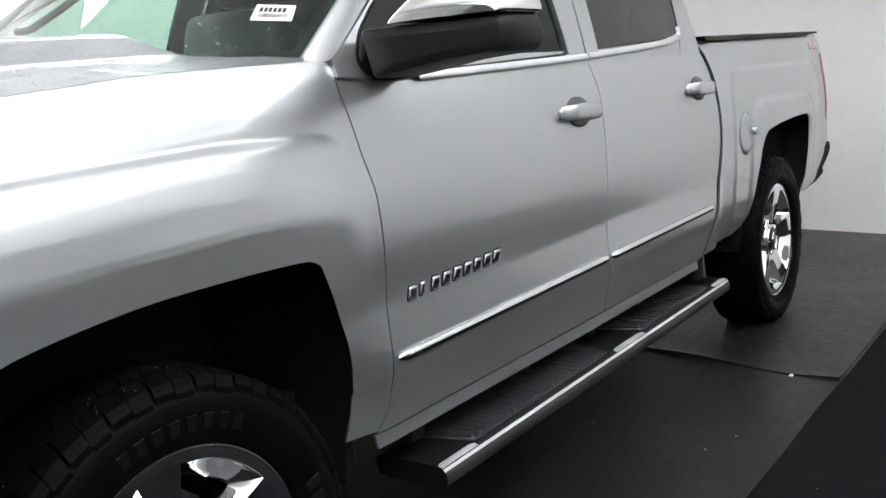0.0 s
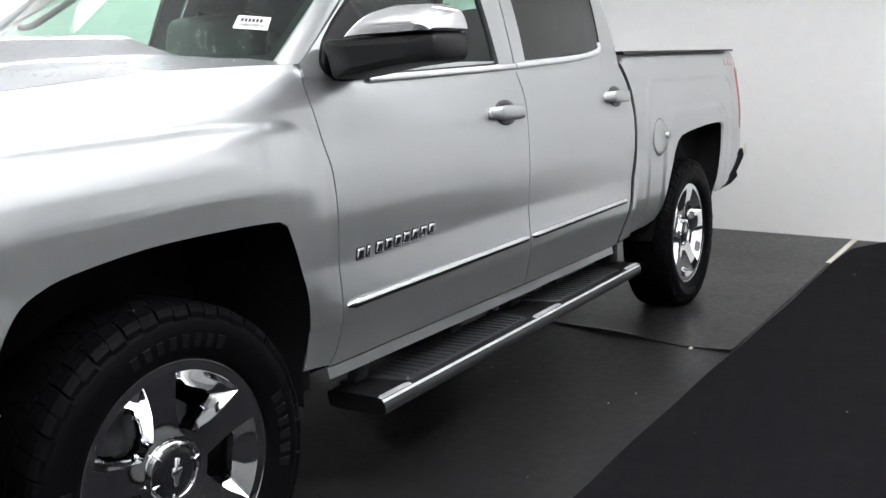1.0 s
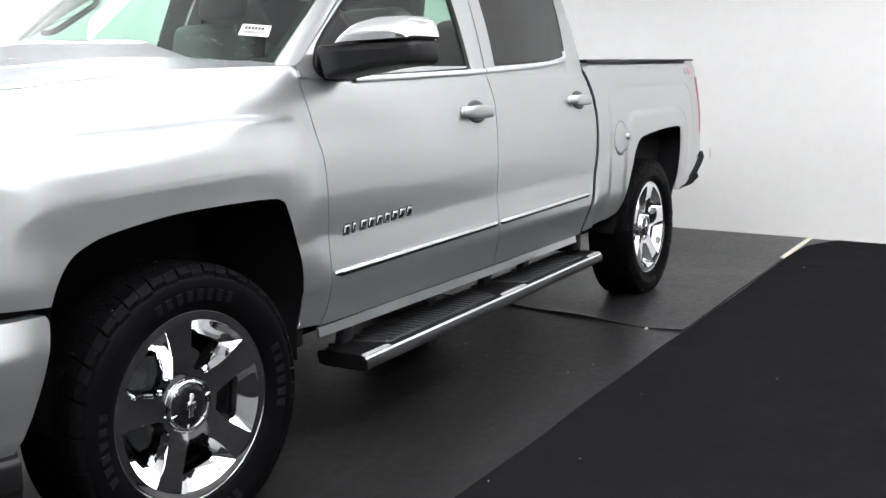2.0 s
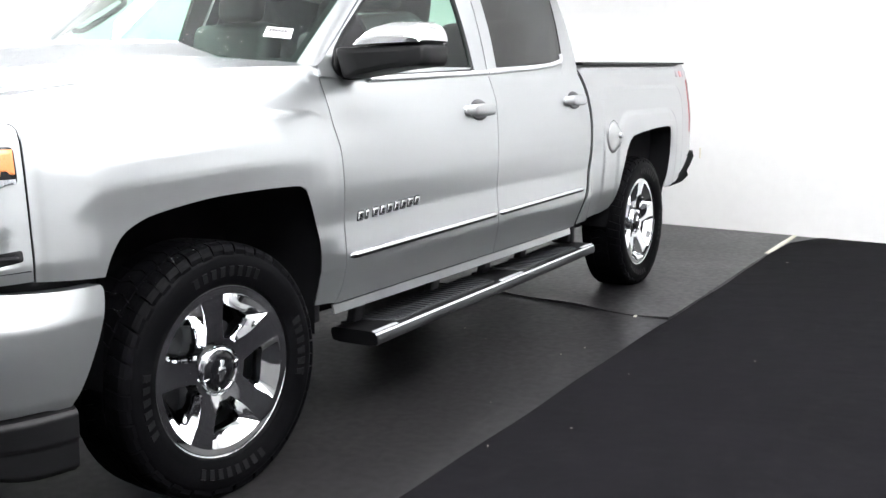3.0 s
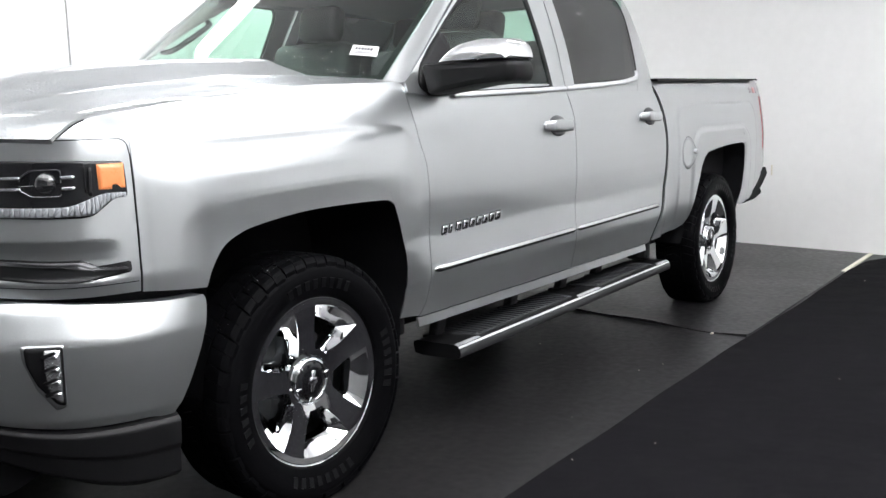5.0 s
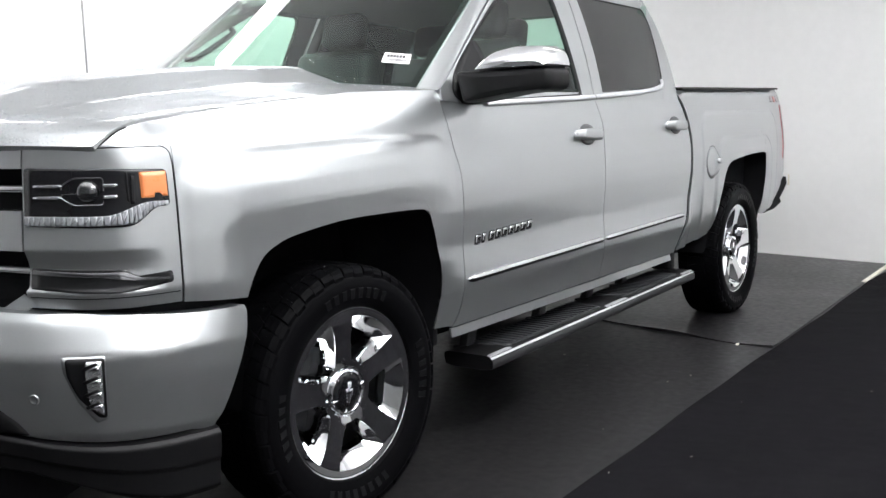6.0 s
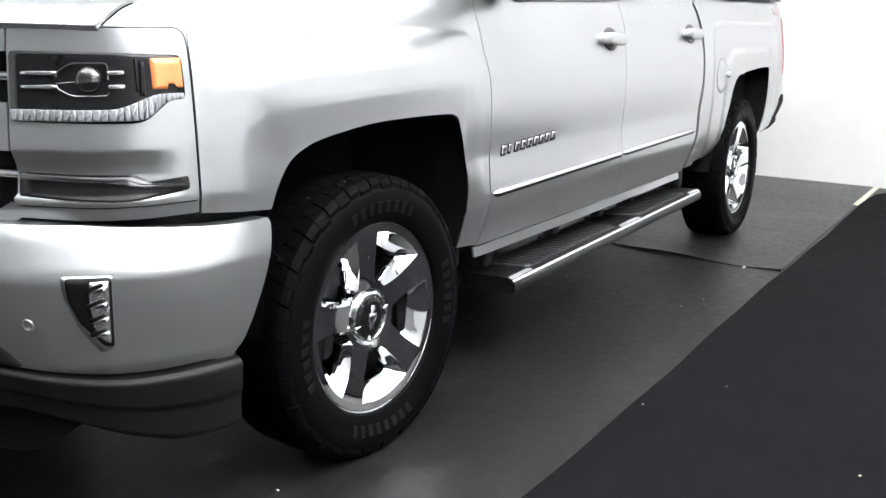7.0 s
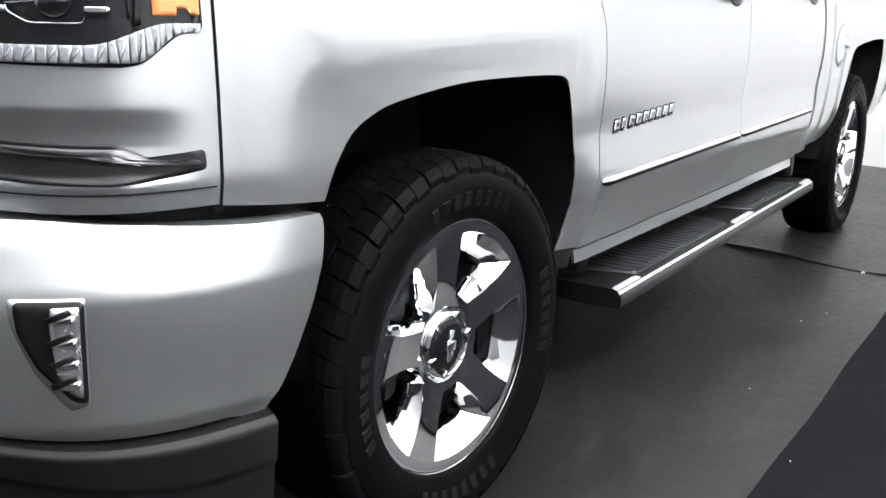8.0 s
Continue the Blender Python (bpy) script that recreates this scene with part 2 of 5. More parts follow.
def step(x, a, b):
    """0 below a, 1 above b, smooth between."""
    t = np.clip((np.asarray(x, float) - a) / (b - a), 0, 1)
    return t * t * (3 - 2 * t)


def eased(table, blur):
    """A function from a table of (place, value), rounded at its corners."""
    x = np.linspace(table[0][0], table[-1][0], 600)
    y = np.interp(x, *np.array(table).T)
    k = max(int(blur / (x[1] - x[0])), 1)
    w = np.hanning(2 * k + 3)[1:-1]
    y = np.convolve(np.pad(y, len(w) // 2, mode="edge"), w / w.sum(), "valid")
    return lambda t: np.interp(t, x, y)


def beaded(m, size, depth):
    """Adds small round beads of water to the relief of a material."""
    t = m.node_tree
    b = t.nodes["Principled BSDF"]
    co, vo, rg, bn = (t.nodes.new(k) for k in ("ShaderNodeTexCoord", "ShaderNodeTexVoronoi", "ShaderNodeMapRange", "ShaderNodeBump"))
    vo.inputs["Scale"].default_value = 1 / size
    rg.inputs[1].default_value, rg.inputs[2].default_value = 0.15, 0.48
    rg.inputs[3].default_value, rg.inputs[4].default_value = 1.0, 0.0
    t.links.new(co.outputs["Object"], vo.inputs["Vector"])
    t.links.new(vo.outputs["Distance"], rg.inputs[0])
    bn.inputs["Strength"].default_value, bn.inputs["Distance"].default_value = depth, 0.003
    t.links.new(rg.outputs[0], bn.inputs["Height"])
    old = b.inputs["Normal"].links[0].from_socket if b.inputs["Normal"].links else None
    if old:
        t.links.new(old, bn.inputs["Normal"])
    t.links.new(bn.outputs[0], b.inputs["Normal"])


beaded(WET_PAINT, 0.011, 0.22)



# ---- the room ----
def slab(name, corners, z0, z1, mat_, label, category):
    """An upright-sided slab over a plan polygon."""
    n = len(corners)
    v = [(x, y, z0) for x, y in corners] + [(x, y, z1) for x, y in corners]
    f = [tuple(range(n - 1, -1, -1)), tuple(range(n, 2 * n))] + [(i, (i + 1) % n, n + (i + 1) % n, n + i) for i in range(n)]
    ob = part(name, (v, f), mat_)
    for p in ob.data.polygons:
        p.use_smooth = False
    return tagged(ob, label, category, kind="structure")


def back_y(x):
    """The rear wall runs a little askew to the truck."""
    return 6.225 - 0.185 * x


RX0, RX1, RY0 = -3.2, 7.5, -6.0
slab("floor", [(RX0 - 0.2, RY0 - 0.2), (RX1 + 0.2, RY0 - 0.2), (RX1 + 0.2, 7.2), (RX0 - 0.2, 7.2)], -0.15, 0.0, FLOOR, "worn dark grey rubber studio floor", "floor")
slab("ceiling", [(RX0 - 0.2, RY0 - 0.2), (RX1 + 0.2, RY0 - 0.2), (RX1 + 0.2, 7.2), (RX0 - 0.2, 7.2)], CEILING, CEILING + 0.15, CEIL, "plain white studio ceiling", "ceiling")
slab("wall_back", [(RX0, back_y(RX0)), (RX1, back_y(RX1)), (RX1, back_y(RX1) + 0.15), (RX0, back_y(RX0) + 0.15)], 0, CEILING, WALL, "scuffed white painted wall behind the truck", "wall")
slab("wall_side", [(RX0 - 0.12, RY0), (RX0, RY0), (RX0, 2.074), (RX0 - 0.12, 2.074)], 0, CEILING, WALL, "white panelled wall with an upright joint", "wall")
slab("wall_side_rear", [(RX0 - 0.12, 2.096), (RX0 - 0.004, 2.096), (RX0 - 0.004, back_y(RX0)), (RX0 - 0.12, back_y(RX0))], 0, CEILING, WALL, "white panelled wall beyond the joint", "wall")
slab("wall_joint", [(RX0 - 0.10, 2.074), (RX0 - 0.03, 2.074), (RX0 - 0.03, 2.096), (RX0 - 0.10, 2.096)], 0, CEILING, VOID, "dark recessed joint between two wall panels", "wall joint")
# Unseen walls: white brightens the fender's reflections, grey and dark dim bumper and doors.
slab("wall_front", [(RX0 - 0.12, RY0 - 0.12), (RX1, RY0 - 0.12), (RX1, RY0), (RX0 - 0.12, RY0)], 0, CEILING, GREY_WALL, "unseen grey wall, toned for the bumper's reflections", "wall")
slab("unseen_wall_light", [(RX1, RY0 - 0.12), (RX1 + 0.12, RY0 - 0.12), (RX1 + 0.12, 2.2), (RX1, 2.2)], 0, CEILING, WALL, "unseen white wall, added to brighten the fender's reflections", "wall")
slab("unseen_wall_dark", [(RX1, 2.2), (RX1 + 0.12, 2.2), (RX1 + 0.12, back_y(RX1)), (RX1, back_y(RX1))], 0, CEILING, DARK_WALL, "unseen dark grey wall, added to darken the doors' reflections", "wall")

for lx, ly, lw, ll, turn, watts, up in LAMP_ROWS:
    hw, hl, top = lw / 2 + 0.012, ll / 2 + 0.012, LAMP_Z + 0.11
    m = pose(lx, ly, 0, 0, 0, turn)
    fixture = thing("ceiling_light", (lx, ly, CEILING), "long white pendant ceiling light with a bright diffuser, unseen, placed for its light", "ceiling light", "ceiling lights")
    rim = join(*[as_mesh(box(lo, hi, 0.006), m) for lo, hi in (
        ((-hw - 0.04, -hl - 0.04, top - 0.09), (-hw, hl + 0.04, top)), ((hw, -hl - 0.04, top - 0.09), (hw + 0.04, hl + 0.04, top)),
        ((-hw, -hl - 0.04, top - 0.09), (hw, -hl, top)), ((-hw, hl, top - 0.09), (hw, hl + 0.04, top)))])
    part("frame", rim, CEIL, fixture)
    part("diffuser", as_mesh(box((-hw + 0.002, -hl + 0.002, top - 0.06), (hw - 0.002, hl - 0.002, top - 0.05)), m), LIT, fixture)
    for px, py in ((-hw - 0.02, -hl + 0.1), (hw + 0.02, -hl + 0.1), (-hw - 0.02, hl - 0.1), (hw + 0.02, hl - 0.1)):
        part("hanger", tube([m @ Vector((px, py, top - 0.01)), m @ Vector((px, py, CEILING))], 0.005, 6), CEIL, fixture)

# carpet runner beside the truck
edge = np.linspace(-5.6, 5.05, 90)
left = [(1.478 + 0.006 * math.sin(2.1 * y) + 0.003 * math.sin(7 * y), y) for y in edge] + [(1.50, 5.55), (1.66, back_y(1.66) - 0.035)]
right = [(6.3, y) for y in edge] + [(6.3, 5.08), (6.3, back_y(6.3) - 0.02)]
P = np.array([[(a[0] + (b[0] - a[0]) * u, a[1] + (b[1] - a[1]) * u, 0.010) for u in np.linspace(0, 1, 12)] for a, b in zip(left, right)])
Q = P.copy()
Q[:, :, 2] = 0.0
tagged(part("carpet", folded(P, Q), CARPET), "black carpet runner laid on the studio floor", "carpet", kind="structure")

# rubber sheet under the rear wheels, its front edge a little curled
lip = [(x, 3.065 - 0.195 * x + 0.012 * math.sin(4.1 * x) + (0.03 * max(0, x - 1.25) / 0.2), 0) for x in np.linspace(-1.5, 1.462, 70)]
rear = [(x, back_y(x) - 0.012, 0) for x in np.linspace(-1.5, 1.452, 70)]
P = np.array([[(a[0] + (b[0] - a[0]) * u, a[1] + (b[1] - a[1]) * u, 0.006 + 0.006 * math.exp(-u * 60) * (1 + math.sin(9 * a[0]))) for u in np.linspace(0, 1, 40) ** 2] for a, b in zip(lip, rear)])
Q = P.copy()
Q[:, :, 2] = 0.0
tagged(part("rubber_sheet", folded(P, Q), FLOOR), "grey rubber floor sheet with a lifted front edge", "floor mat", kind="structure")
tagged(part("tape_strip", box((1.432, 5.02, 0.0), (1.468, back_y(1.46) - 0.02, 0.0095), 0.002), TAPE), "cream tape strip along the edge of the carpet", "tape")
rnd = random.Random(5)
bits = []
for k in range(40):
    x, y = (1.25 + 0.05 * rnd.random(), 2.78 + 0.02 * rnd.random()) if k < 1 else (rnd.uniform(0.5, 3.0), rnd.uniform(-0.6, 5.0))
    s = 0.013 if k < 1 else rnd.uniform(0.0015, 0.0045)
    z = 0.0105 if x > 1.49 else 0.0
    if 1.44 < x < 1.49 or (x < 1.44 and y > 2.7 and k > 0):
        continue
    m = Matrix.Translation((x, y, z + s * 0.3)) @ Matrix.Rotation(rnd.random() * 6, 4, "Z")
    bits.append(as_mesh(box((-s, -s * 0.6, -s * 0.3), (s, s * 0.6, s * 0.3), s * 0.2, 1), m))
tagged(part("floor_crumbs", join(*bits), TAPE), "scattered pale crumbs and lint on the floor", "debris", kind="stuff")

scuff_x = 0.606
tagged(part("wall_scuff", box((scuff_x, back_y(scuff_x) - 0.012, 0.60), (scuff_x + 0.012, back_y(scuff_x) + 0.004, 0.69), 0.004), TAPE), "small grey scuffed bracket on the white wall", "wall mark", kind="structure")


# ---- the pickup: shared surfaces ----
# The belt line in plan: along the flank, round the front corner, to the middle of the nose.
BELT = spline([(1.0, -0.25), (0.995, -0.38), (0.98, -0.50), (0.958, -0.59), (0.938, -0.65), (0.905, -0.72), (0.85, -0.775), (0.77, -0.81), (0.6, -0.85), (0.3, -0.885), (0, -0.90)], 30)
BELT_S = -0.25 - np.r_[0, np.cumsum(np.hypot(*np.diff(BELT, axis=0).T))]
BUMPER = spline([(1.015, -0.38), (1.018, -0.50), (1.0, -0.60), (0.965, -0.70), (0.90, -0.80), (0.82, -0.875), (0.72, -0.925), (0.55, -0.965), (0.3, -0.99), (0, -1.0)], 30)
BUMPER_S = -0.38 - np.r_[0, np.cumsum(np.hypot(*np.diff(BUMPER, axis=0).T))]
DOOR_Y0 = eased([(0.40, 0.55), (0.467, 0.578), (0.505, 0.612), (0.55, 0.628), (0.655, 0.635), (0.858, 0.636), (1.06, 0.625), (1.17, 0.60), (1.276, 0.58), (1.40, 0.60)], 0.04)
DOOR_Y1 = eased([(0.40, 1.79), (0.684, 1.775), (0.99, 1.777), (1.19, 1.80), (1.31, 1.775), (1.40, 1.765)], 0.05)
DOOR_Y2 = eased([(0.40, 2.66), (0.543, 2.725), (0.70, 2.80), (0.838, 2.834), (1.08, 2.853), (1.22, 2.82), (1.32, 2.775), (1.42, 2.765)], 0.06)
CREST = eased([(-1.0, 1.195), (-0.80, 1.225), (-0.69, 1.243), (-0.36, 1.285), (0.107, 1.325), (0.40, 1.333), (0.64, 1.338), (1.0, 1.34)], 0.08)
DOOR_X = eased([(0.40, -0.055), (0.44, -0.045), (0.50, -0.034), (0.58, -0.013), (0.63, -0.001), (0.68, 0.0005), (0.72, -0.0025), (0.79, -0.0065), (0.86, -0.0003), (0.92, 0.0045), (0.98, 0.0045), (1.04, 0.001), (1.10, -0.0055), (1.17, -0.0145), (1.23, -0.0265), (1.27, -0.0365), (1.30, -0.0460), (1.36, -0.085)], 0.022)
BOX_X = eased([(0.40, -0.075), (0.50, -0.052), (0.58, -0.030), (0.66, -0.013), (0.80, -0.001), (1.0, 0.002), (1.10, -0.006), (1.17, -0.016), (1.24, -0.026), (1.32, -0.045), (1.355, -0.062), (1.40, -0.09)], 0.03)
TOP_IN = eased([(-0.02, -0.106), (0.0, -0.092), (0.03, -0.0750), (0.06, -0.0610), (0.09, -0.0485), (0.12, -0.0380), (0.15, -0.0300), (0.18, -0.0250), (0.22, -0.0215), (0.30, -0.0200), (0.6, -0.0200)], 0.02)
NOSE_X = eased([(0.70, -0.02), (0.79, -0.004), (0.83, 0.006), (0.95, 0.001), (1.15, -0.014), (1.19, -0.020), (1.3, -0.055)], 0.02)

DIP = eased([(0.70, 0.0), (0.835, 0.0), (0.842, -0.012), (0.885, -0.017), (0.905, -0.0135), (0.928, -0.004), (0.936, -0.0005), (0.942, 0.0), (1.3, 0.0)], 0.004)


def swell(y, z, y0, y1, top, radius, soft):
    """1 inside a rounded-top outline, fading to 0 over the soft width outside it."""
    d = np.hypot(np.maximum(np.maximum(y0 + radius - y, y - y1 + radius), 0), np.maximum(z - top + radius, 0))
    return 1 - step(d, radius - soft / 2, radius + soft / 2)


def inset(y, z, y0, y1, top, radius):
    """Signed distance to an outline with a rounded top, negative inside it."""
    a, b = np.maximum(y0 + radius - y, y - y1 + radius), z - top + radius
    return np.hypot(np.maximum(a, 0), np.maximum(b, 0)) + np.minimum(np.maximum(a, b), 0) - radius


# The flare round the front wheel: a crisp step at its border, a leaning crown, then a fold towards the arch.
FLARE = eased([(-0.40, 0.0435), (-0.24, 0.0430), (-0.15, 0.0410), (-0.10, 0.0340), (-0.05, 0.0240), (-0.020, 0.0160), (-0.012, 0.0120), (0.0, 0.0010), (0.004, 0.0), (0.02, 0.0), (0.5, 0.0)], 0.003)
FLARE_FRONT = eased([(-0.40, 0.0435), (-0.24, 0.0410), (-0.15, 0.0340), (-0.10, 0.0255), (-0.06, 0.0170), (-0.03, 0.0100), (0.0, 0.0035), (0.025, 0.0), (0.5, 0.0)], 0.008)
FOLD = eased([(-0.40, -0.014), (-0.10, -0.0095), (-0.05, -0.0055), (0.0, 0.0), (0.5, 0.0)], 0.003)


def flank_out(s, z):
    """How far the flank stands out from the belt line."""
    door = DOOR_X(z)
    d = inset(s, z, -0.575, 0.595, 1.184 + 0.03 * s - 0.05 * np.maximum(s - 0.2, 0), 0.115)
    ramp = np.clip((s + 0.3) / 0.9, 0, 1)
    upper = -0.02 + (TOP_IN(CREST(s) - z) + 0.02) * (1 - 0.35 * ramp) + np.where(z < 0.62, DOOR_X(z), 0)
    high = step(z, 1.0, 1.15)
    b = step(s, -0.78, -0.30)
    turn = inset(s, z, -0.490, 0.560, 1.017 + 0.03 * s - 0.04 * np.maximum(s - 0.2, 0), 0.10)
    nose = NOSE_X(z) + DIP(z) * step(-s, 0.63, 0.73) + TOP_IN(CREST(s) - z) * 0.6 * step(z, 1.192, 1.26)
    upper = nose * (1 - b) + upper * b
    w = (step(s, 0.20, 0.62) * (1 - high) + step(s, 0.15, 1.25) * high) * step(z, 0.60, 0.75)
    upper = upper * (1 - w) + door * w
    near = step(s, -0.52, -0.26)
    swollen = (FLARE(d) * near + FLARE_FRONT(d) * (1 - near)) * (1.0 - 0.55 * step(s, 0.15, 0.58)) + FOLD(turn) * (1.0 - 0.4 * step(s, 0.2, 0.58))
    fender = upper + swollen * step(s, -0.61, -0.55) * (0.35 + 0.65 * step(z, 0.46, 0.86))
    a = step(s, 0.51, 0.632)
    front = fender * (1 - a) + (upper * high + door * (1 - high)) * a
    bed = BOX_X(z) + 0.008 * swell(s, z, 3.03, 4.42, 1.225, 0.12, 0.026) + 0.012 * swell(s, z, 3.22, 4.27, 1.075, 0.17, 0.04) - 0.020 * step(s, 4.35, 4.72) - 0.004
    c = step(s, 2.84, 2.90)
    return front * (1 - c) + bed * c


def flank(s, z, off=0.0):
    """A point of the flank or nose at belt length s and height z, moved out by off."""
    s, z = np.broadcast_arrays(np.asarray(s, float), np.asarray(z, float))
    x = np.where(s > -0.25, 1.0, np.interp(-s, -BELT_S, BELT[:, 0]))
    y = np.where(s > -0.25, s, np.interp(-s, -BELT_S, BELT[:, 1]))
    x2, y2 = np.where(s - 0.01 > -0.25, 1.0, np.interp(-s + 0.01, -BELT_S, BELT[:, 0])), np.where(s - 0.01 > -0.25, s - 0.01, np.interp(-s + 0.01, -BELT_S, BELT[:, 1]))
    tx, ty = x2 - x, y2 - y
    ln = np.hypot(tx, ty) + 1e-9
    tx, ty = np.where(ln < 1e-6, -1.0, tx / ln), np.where(ln < 1e-6, 0.0, ty / ln)
    out = flank_out(s, z) + off
    return np.stack([x - ty * out, y + tx * out, z], -1)


BUMP_IN = eased([(0.20, -0.11), (0.30, -0.085), (0.40, -0.065), (0.455, -0.046), (0.48, -0.030), (0.53, -0.019), (0.62, -0.0055), (0.675, -0.001), (0.69, -0.003), (0.745, -0.034), (0.765, -0.046), (0.785, -0.066), (0.80, -0.10)], 0.012)


def bumper(s, z, off=0.0):
    s, z = np.broadcast_arrays(np.asarray(s, float), np.asarray(z, float))
    x, y = np.interp(-s, -BUMPER_S, BUMPER[:, 0]), np.interp(-s, -BUMPER_S, BUMPER[:, 1])
    x2, y2 = np.interp(-s + 0.01, -BUMPER_S, BUMPER[:, 0]), np.interp(-s + 0.01, -BUMPER_S, BUMPER[:, 1])
    tx, ty = x2 - x, y2 - y
    ln = np.hypot(tx, ty)
    tx, ty = np.where(ln < 1e-6, -1.0, tx / (ln + 1e-9)), np.where(ln < 1e-6, 0.0, ty / (ln + 1e-9))
    out = np.where(z > 0.67, BUMP_IN(z) * (0.12 + 0.88 * step(-s, 0.43, 0.72)), BUMP_IN(z)) + off
    return np.stack([x - ty * out, y + tx * out, z], -1)


def house(y, z, off=0.0):
    """The leaning side of the cab above the belt."""
    y, z = np.broadcast_arrays(np.asarray(y, float), np.asarray(z, float))
    x = 0.953 - 0.30 * (z - 1.305) - 0.20 * np.maximum(z - 1.305, 0) ** 2 - 0.015 * np.maximum(y - 2.1, 0)
    return np.stack([x + off, y, z], -1)


def paired(pairs, m, surface, warp=None, fold=0.008, sides="lrbt", gap=0.02):
    """A panel ruled between a lower and an upper line, given as (s, z, s, z) pairs."""
    pr = [pairs[0]]
    for a, b in zip(pairs, pairs[1:]):
        d = max(math.hypot(b[0] - a[0], b[1] - a[1]), math.hypot(b[2] - a[2], b[3] - a[3]))
        k = max(int(d / gap), 1)
        pr += [tuple(a[i] + (b[i] - a[i]) * t / k for i in range(4)) for t in range(1, k + 1)]
    A = np.array(pr)
    v = np.linspace(0, 1, m)
    s = A[:, 0:1] * (1 - v) + A[:, 2:3] * v
    z = A[:, 1:2] * (1 - v) + A[:, 3:4] * v
    if warp:
        s, z = warp(s, z)
    return folded(surface(s, z), surface(s, z, -fold), sides)


def outline(points, surface, off0, off1, inner=3, lines=None):
    """A raised plate with the outline given in (s, z), from off0 up to off1, domed a little at its border."""
    p = np.array(points, float)
    c = p.mean(0)
    rings = [surface(p[:, 0], p[:, 1], off0), surface(p[:, 0], p[:, 1], off1)]
    for k in range(1, inner + 1):
        q = c + (p - c) * (1 - k / (inner + 1))
        rings.append(surface(q[:, 0], q[:, 1], off1))
    n = len(p)
    v = [tuple(x) for r in rings for x in r] + [tuple(surface(c[0], c[1], off1))]
    f = [(i * n + j, i * n + (j + 1) % n, (i + 1) * n + (j + 1) % n, (i + 1) * n + j) for i in range(len(rings) - 1) for j in range(n)]
    f += [((len(rings) - 1) * n + j, (len(rings) - 1) * n + (j + 1) % n, len(rings) * n) for j in range(n)]
    return v, f


def rounded(points, r=0.012, k=4):
    """An outline with its corners rounded."""
    out = []
    n = len(points)
    for i in range(n):
        a, b, c = (Vector(points[(i + j) % n]) for j in (-1, 0, 1))
        u, w = a - b, c - b
        ru, rw = min(r, u.length * 0.45), min(r, w.length * 0.45)
        p, q = b + u.normalized() * ru, b + w.normalized() * rw
        for t in range(k + 1):
            t /= k
            out.append(tuple(p * (1 - t) ** 2 + b * 2 * t * (1 - t) + q * t * t))
    return out


def dense(points, gap=0.02):
    out = []
    for a, b in zip(points, list(points[1:]) + [points[0]]):
        k = max(int(math.hypot(b[0] - a[0], b[1] - a[1]) / gap), 1)
        out += [(a[0] + (b[0] - a[0]) * t / k, a[1] + (b[1] - a[1]) * t / k) for t in range(k)]
    return out


def both(name, mesh, mat_, parent, label="", other=True):
    """The part on the near flank and its mirror image on the far one."""
    ob = part(name, mesh, mat_, parent, label)
    if other:
        part(name, mirrored(mesh), mat_, parent, label)
    return ob


truck = thing("pickup_truck", (0, 1.85, 0), "silver four-door pickup truck with chrome wheels, wet hood and running boards", "pickup truck")

# ---- front fender ----
ARCH_F = [(-0.412, 0.776), (-0.390, 0.829), (-0.352, 0.880), (-0.300, 0.907), (-0.230, 0.925), (-0.042, 0.945), (0.15, 0.948), (0.353, 0.943), (0.405, 0.932), (0.444, 0.902), (0.466, 0.860), (0.482, 0.800), (0.494, 0.73), (0.504, 0.67), (0.511, 0.60), (0.510, 0.55), (0.506, 0.503)]
ARCH_F = [tuple(p) for p in spline(ARCH_F, 3)]


def top_f(y):
    return (y, float(CREST(y)))


pairs = [(-0.590, 0.789, *top_f(-0.590)), (-0.50, 0.782, *top_f(-0.53))]
for (y, z), ty in zip(ARCH_F, np.linspace(-0.45, 0.50, len(ARCH_F))):
    pairs.append((y, z, *top_f(ty)))
pairs += [(0.54, 0.500, *top_f(0.54)), (0.585, 0.497, *top_f(0.60))]


def fender_warp(s, z):
    line = 0.585 + (z - 0.497) / (1.336 - 0.497) * 0.015
    w = np.clip((s - 0.515) / (line - 0.515), 0, 1)
    return s + w * (DOOR_Y0(z) - 0.0022 - line), z


main = paired(pairs, 120, flank, fender_warp, gap=0.010)
HOOD_EDGE = np.vstack([spline([(0.860, -0.742, 1.193), (0.866, -0.718, 1.212), (0.867, -0.685, 1.231), (0.865, -0.640, 1.244), (0.863, -0.603, 1.2505)], 6)[:-1]] + [flank(y, float(CREST(y)) + 0.001) for y in np.linspace(-0.63, 0.60, 40)])
last = np.array([flank(-0.59, z) for z in np.linspace(1.191, float(CREST(-0.59)), 9)])
bow = np.hypot(*(last - np.linspace(last[0], last[-1], 9))[:, :2].T)
reach = float(np.dot(last[0] - last[-1], (flank(-0.59, 1.191, 0.01) - flank(-0.59, 1.191)) * 100))
cols = []
for q in np.linspace(0, 1, 16):
    foot, ahead = flank(-0.782 + 0.192 * q, 1.191), flank(-0.782 + 0.192 * q, 1.191, 0.01)
    top = np.array([np.interp(-0.742 + 0.172 * q, HOOD_EDGE[:, 1], HOOD_EDGE[:, k]) for k in range(3)])
    if q == 1:
        top = last[-1]
    cols.append([foot + (top - foot) * v + (ahead - foot) * 100 * bow[i] * max(float(np.dot(foot - top, (ahead - foot) * 100)), 0) / reach for i, v in enumerate(np.linspace(0, 1, 9))])
cols = np.array(cols)
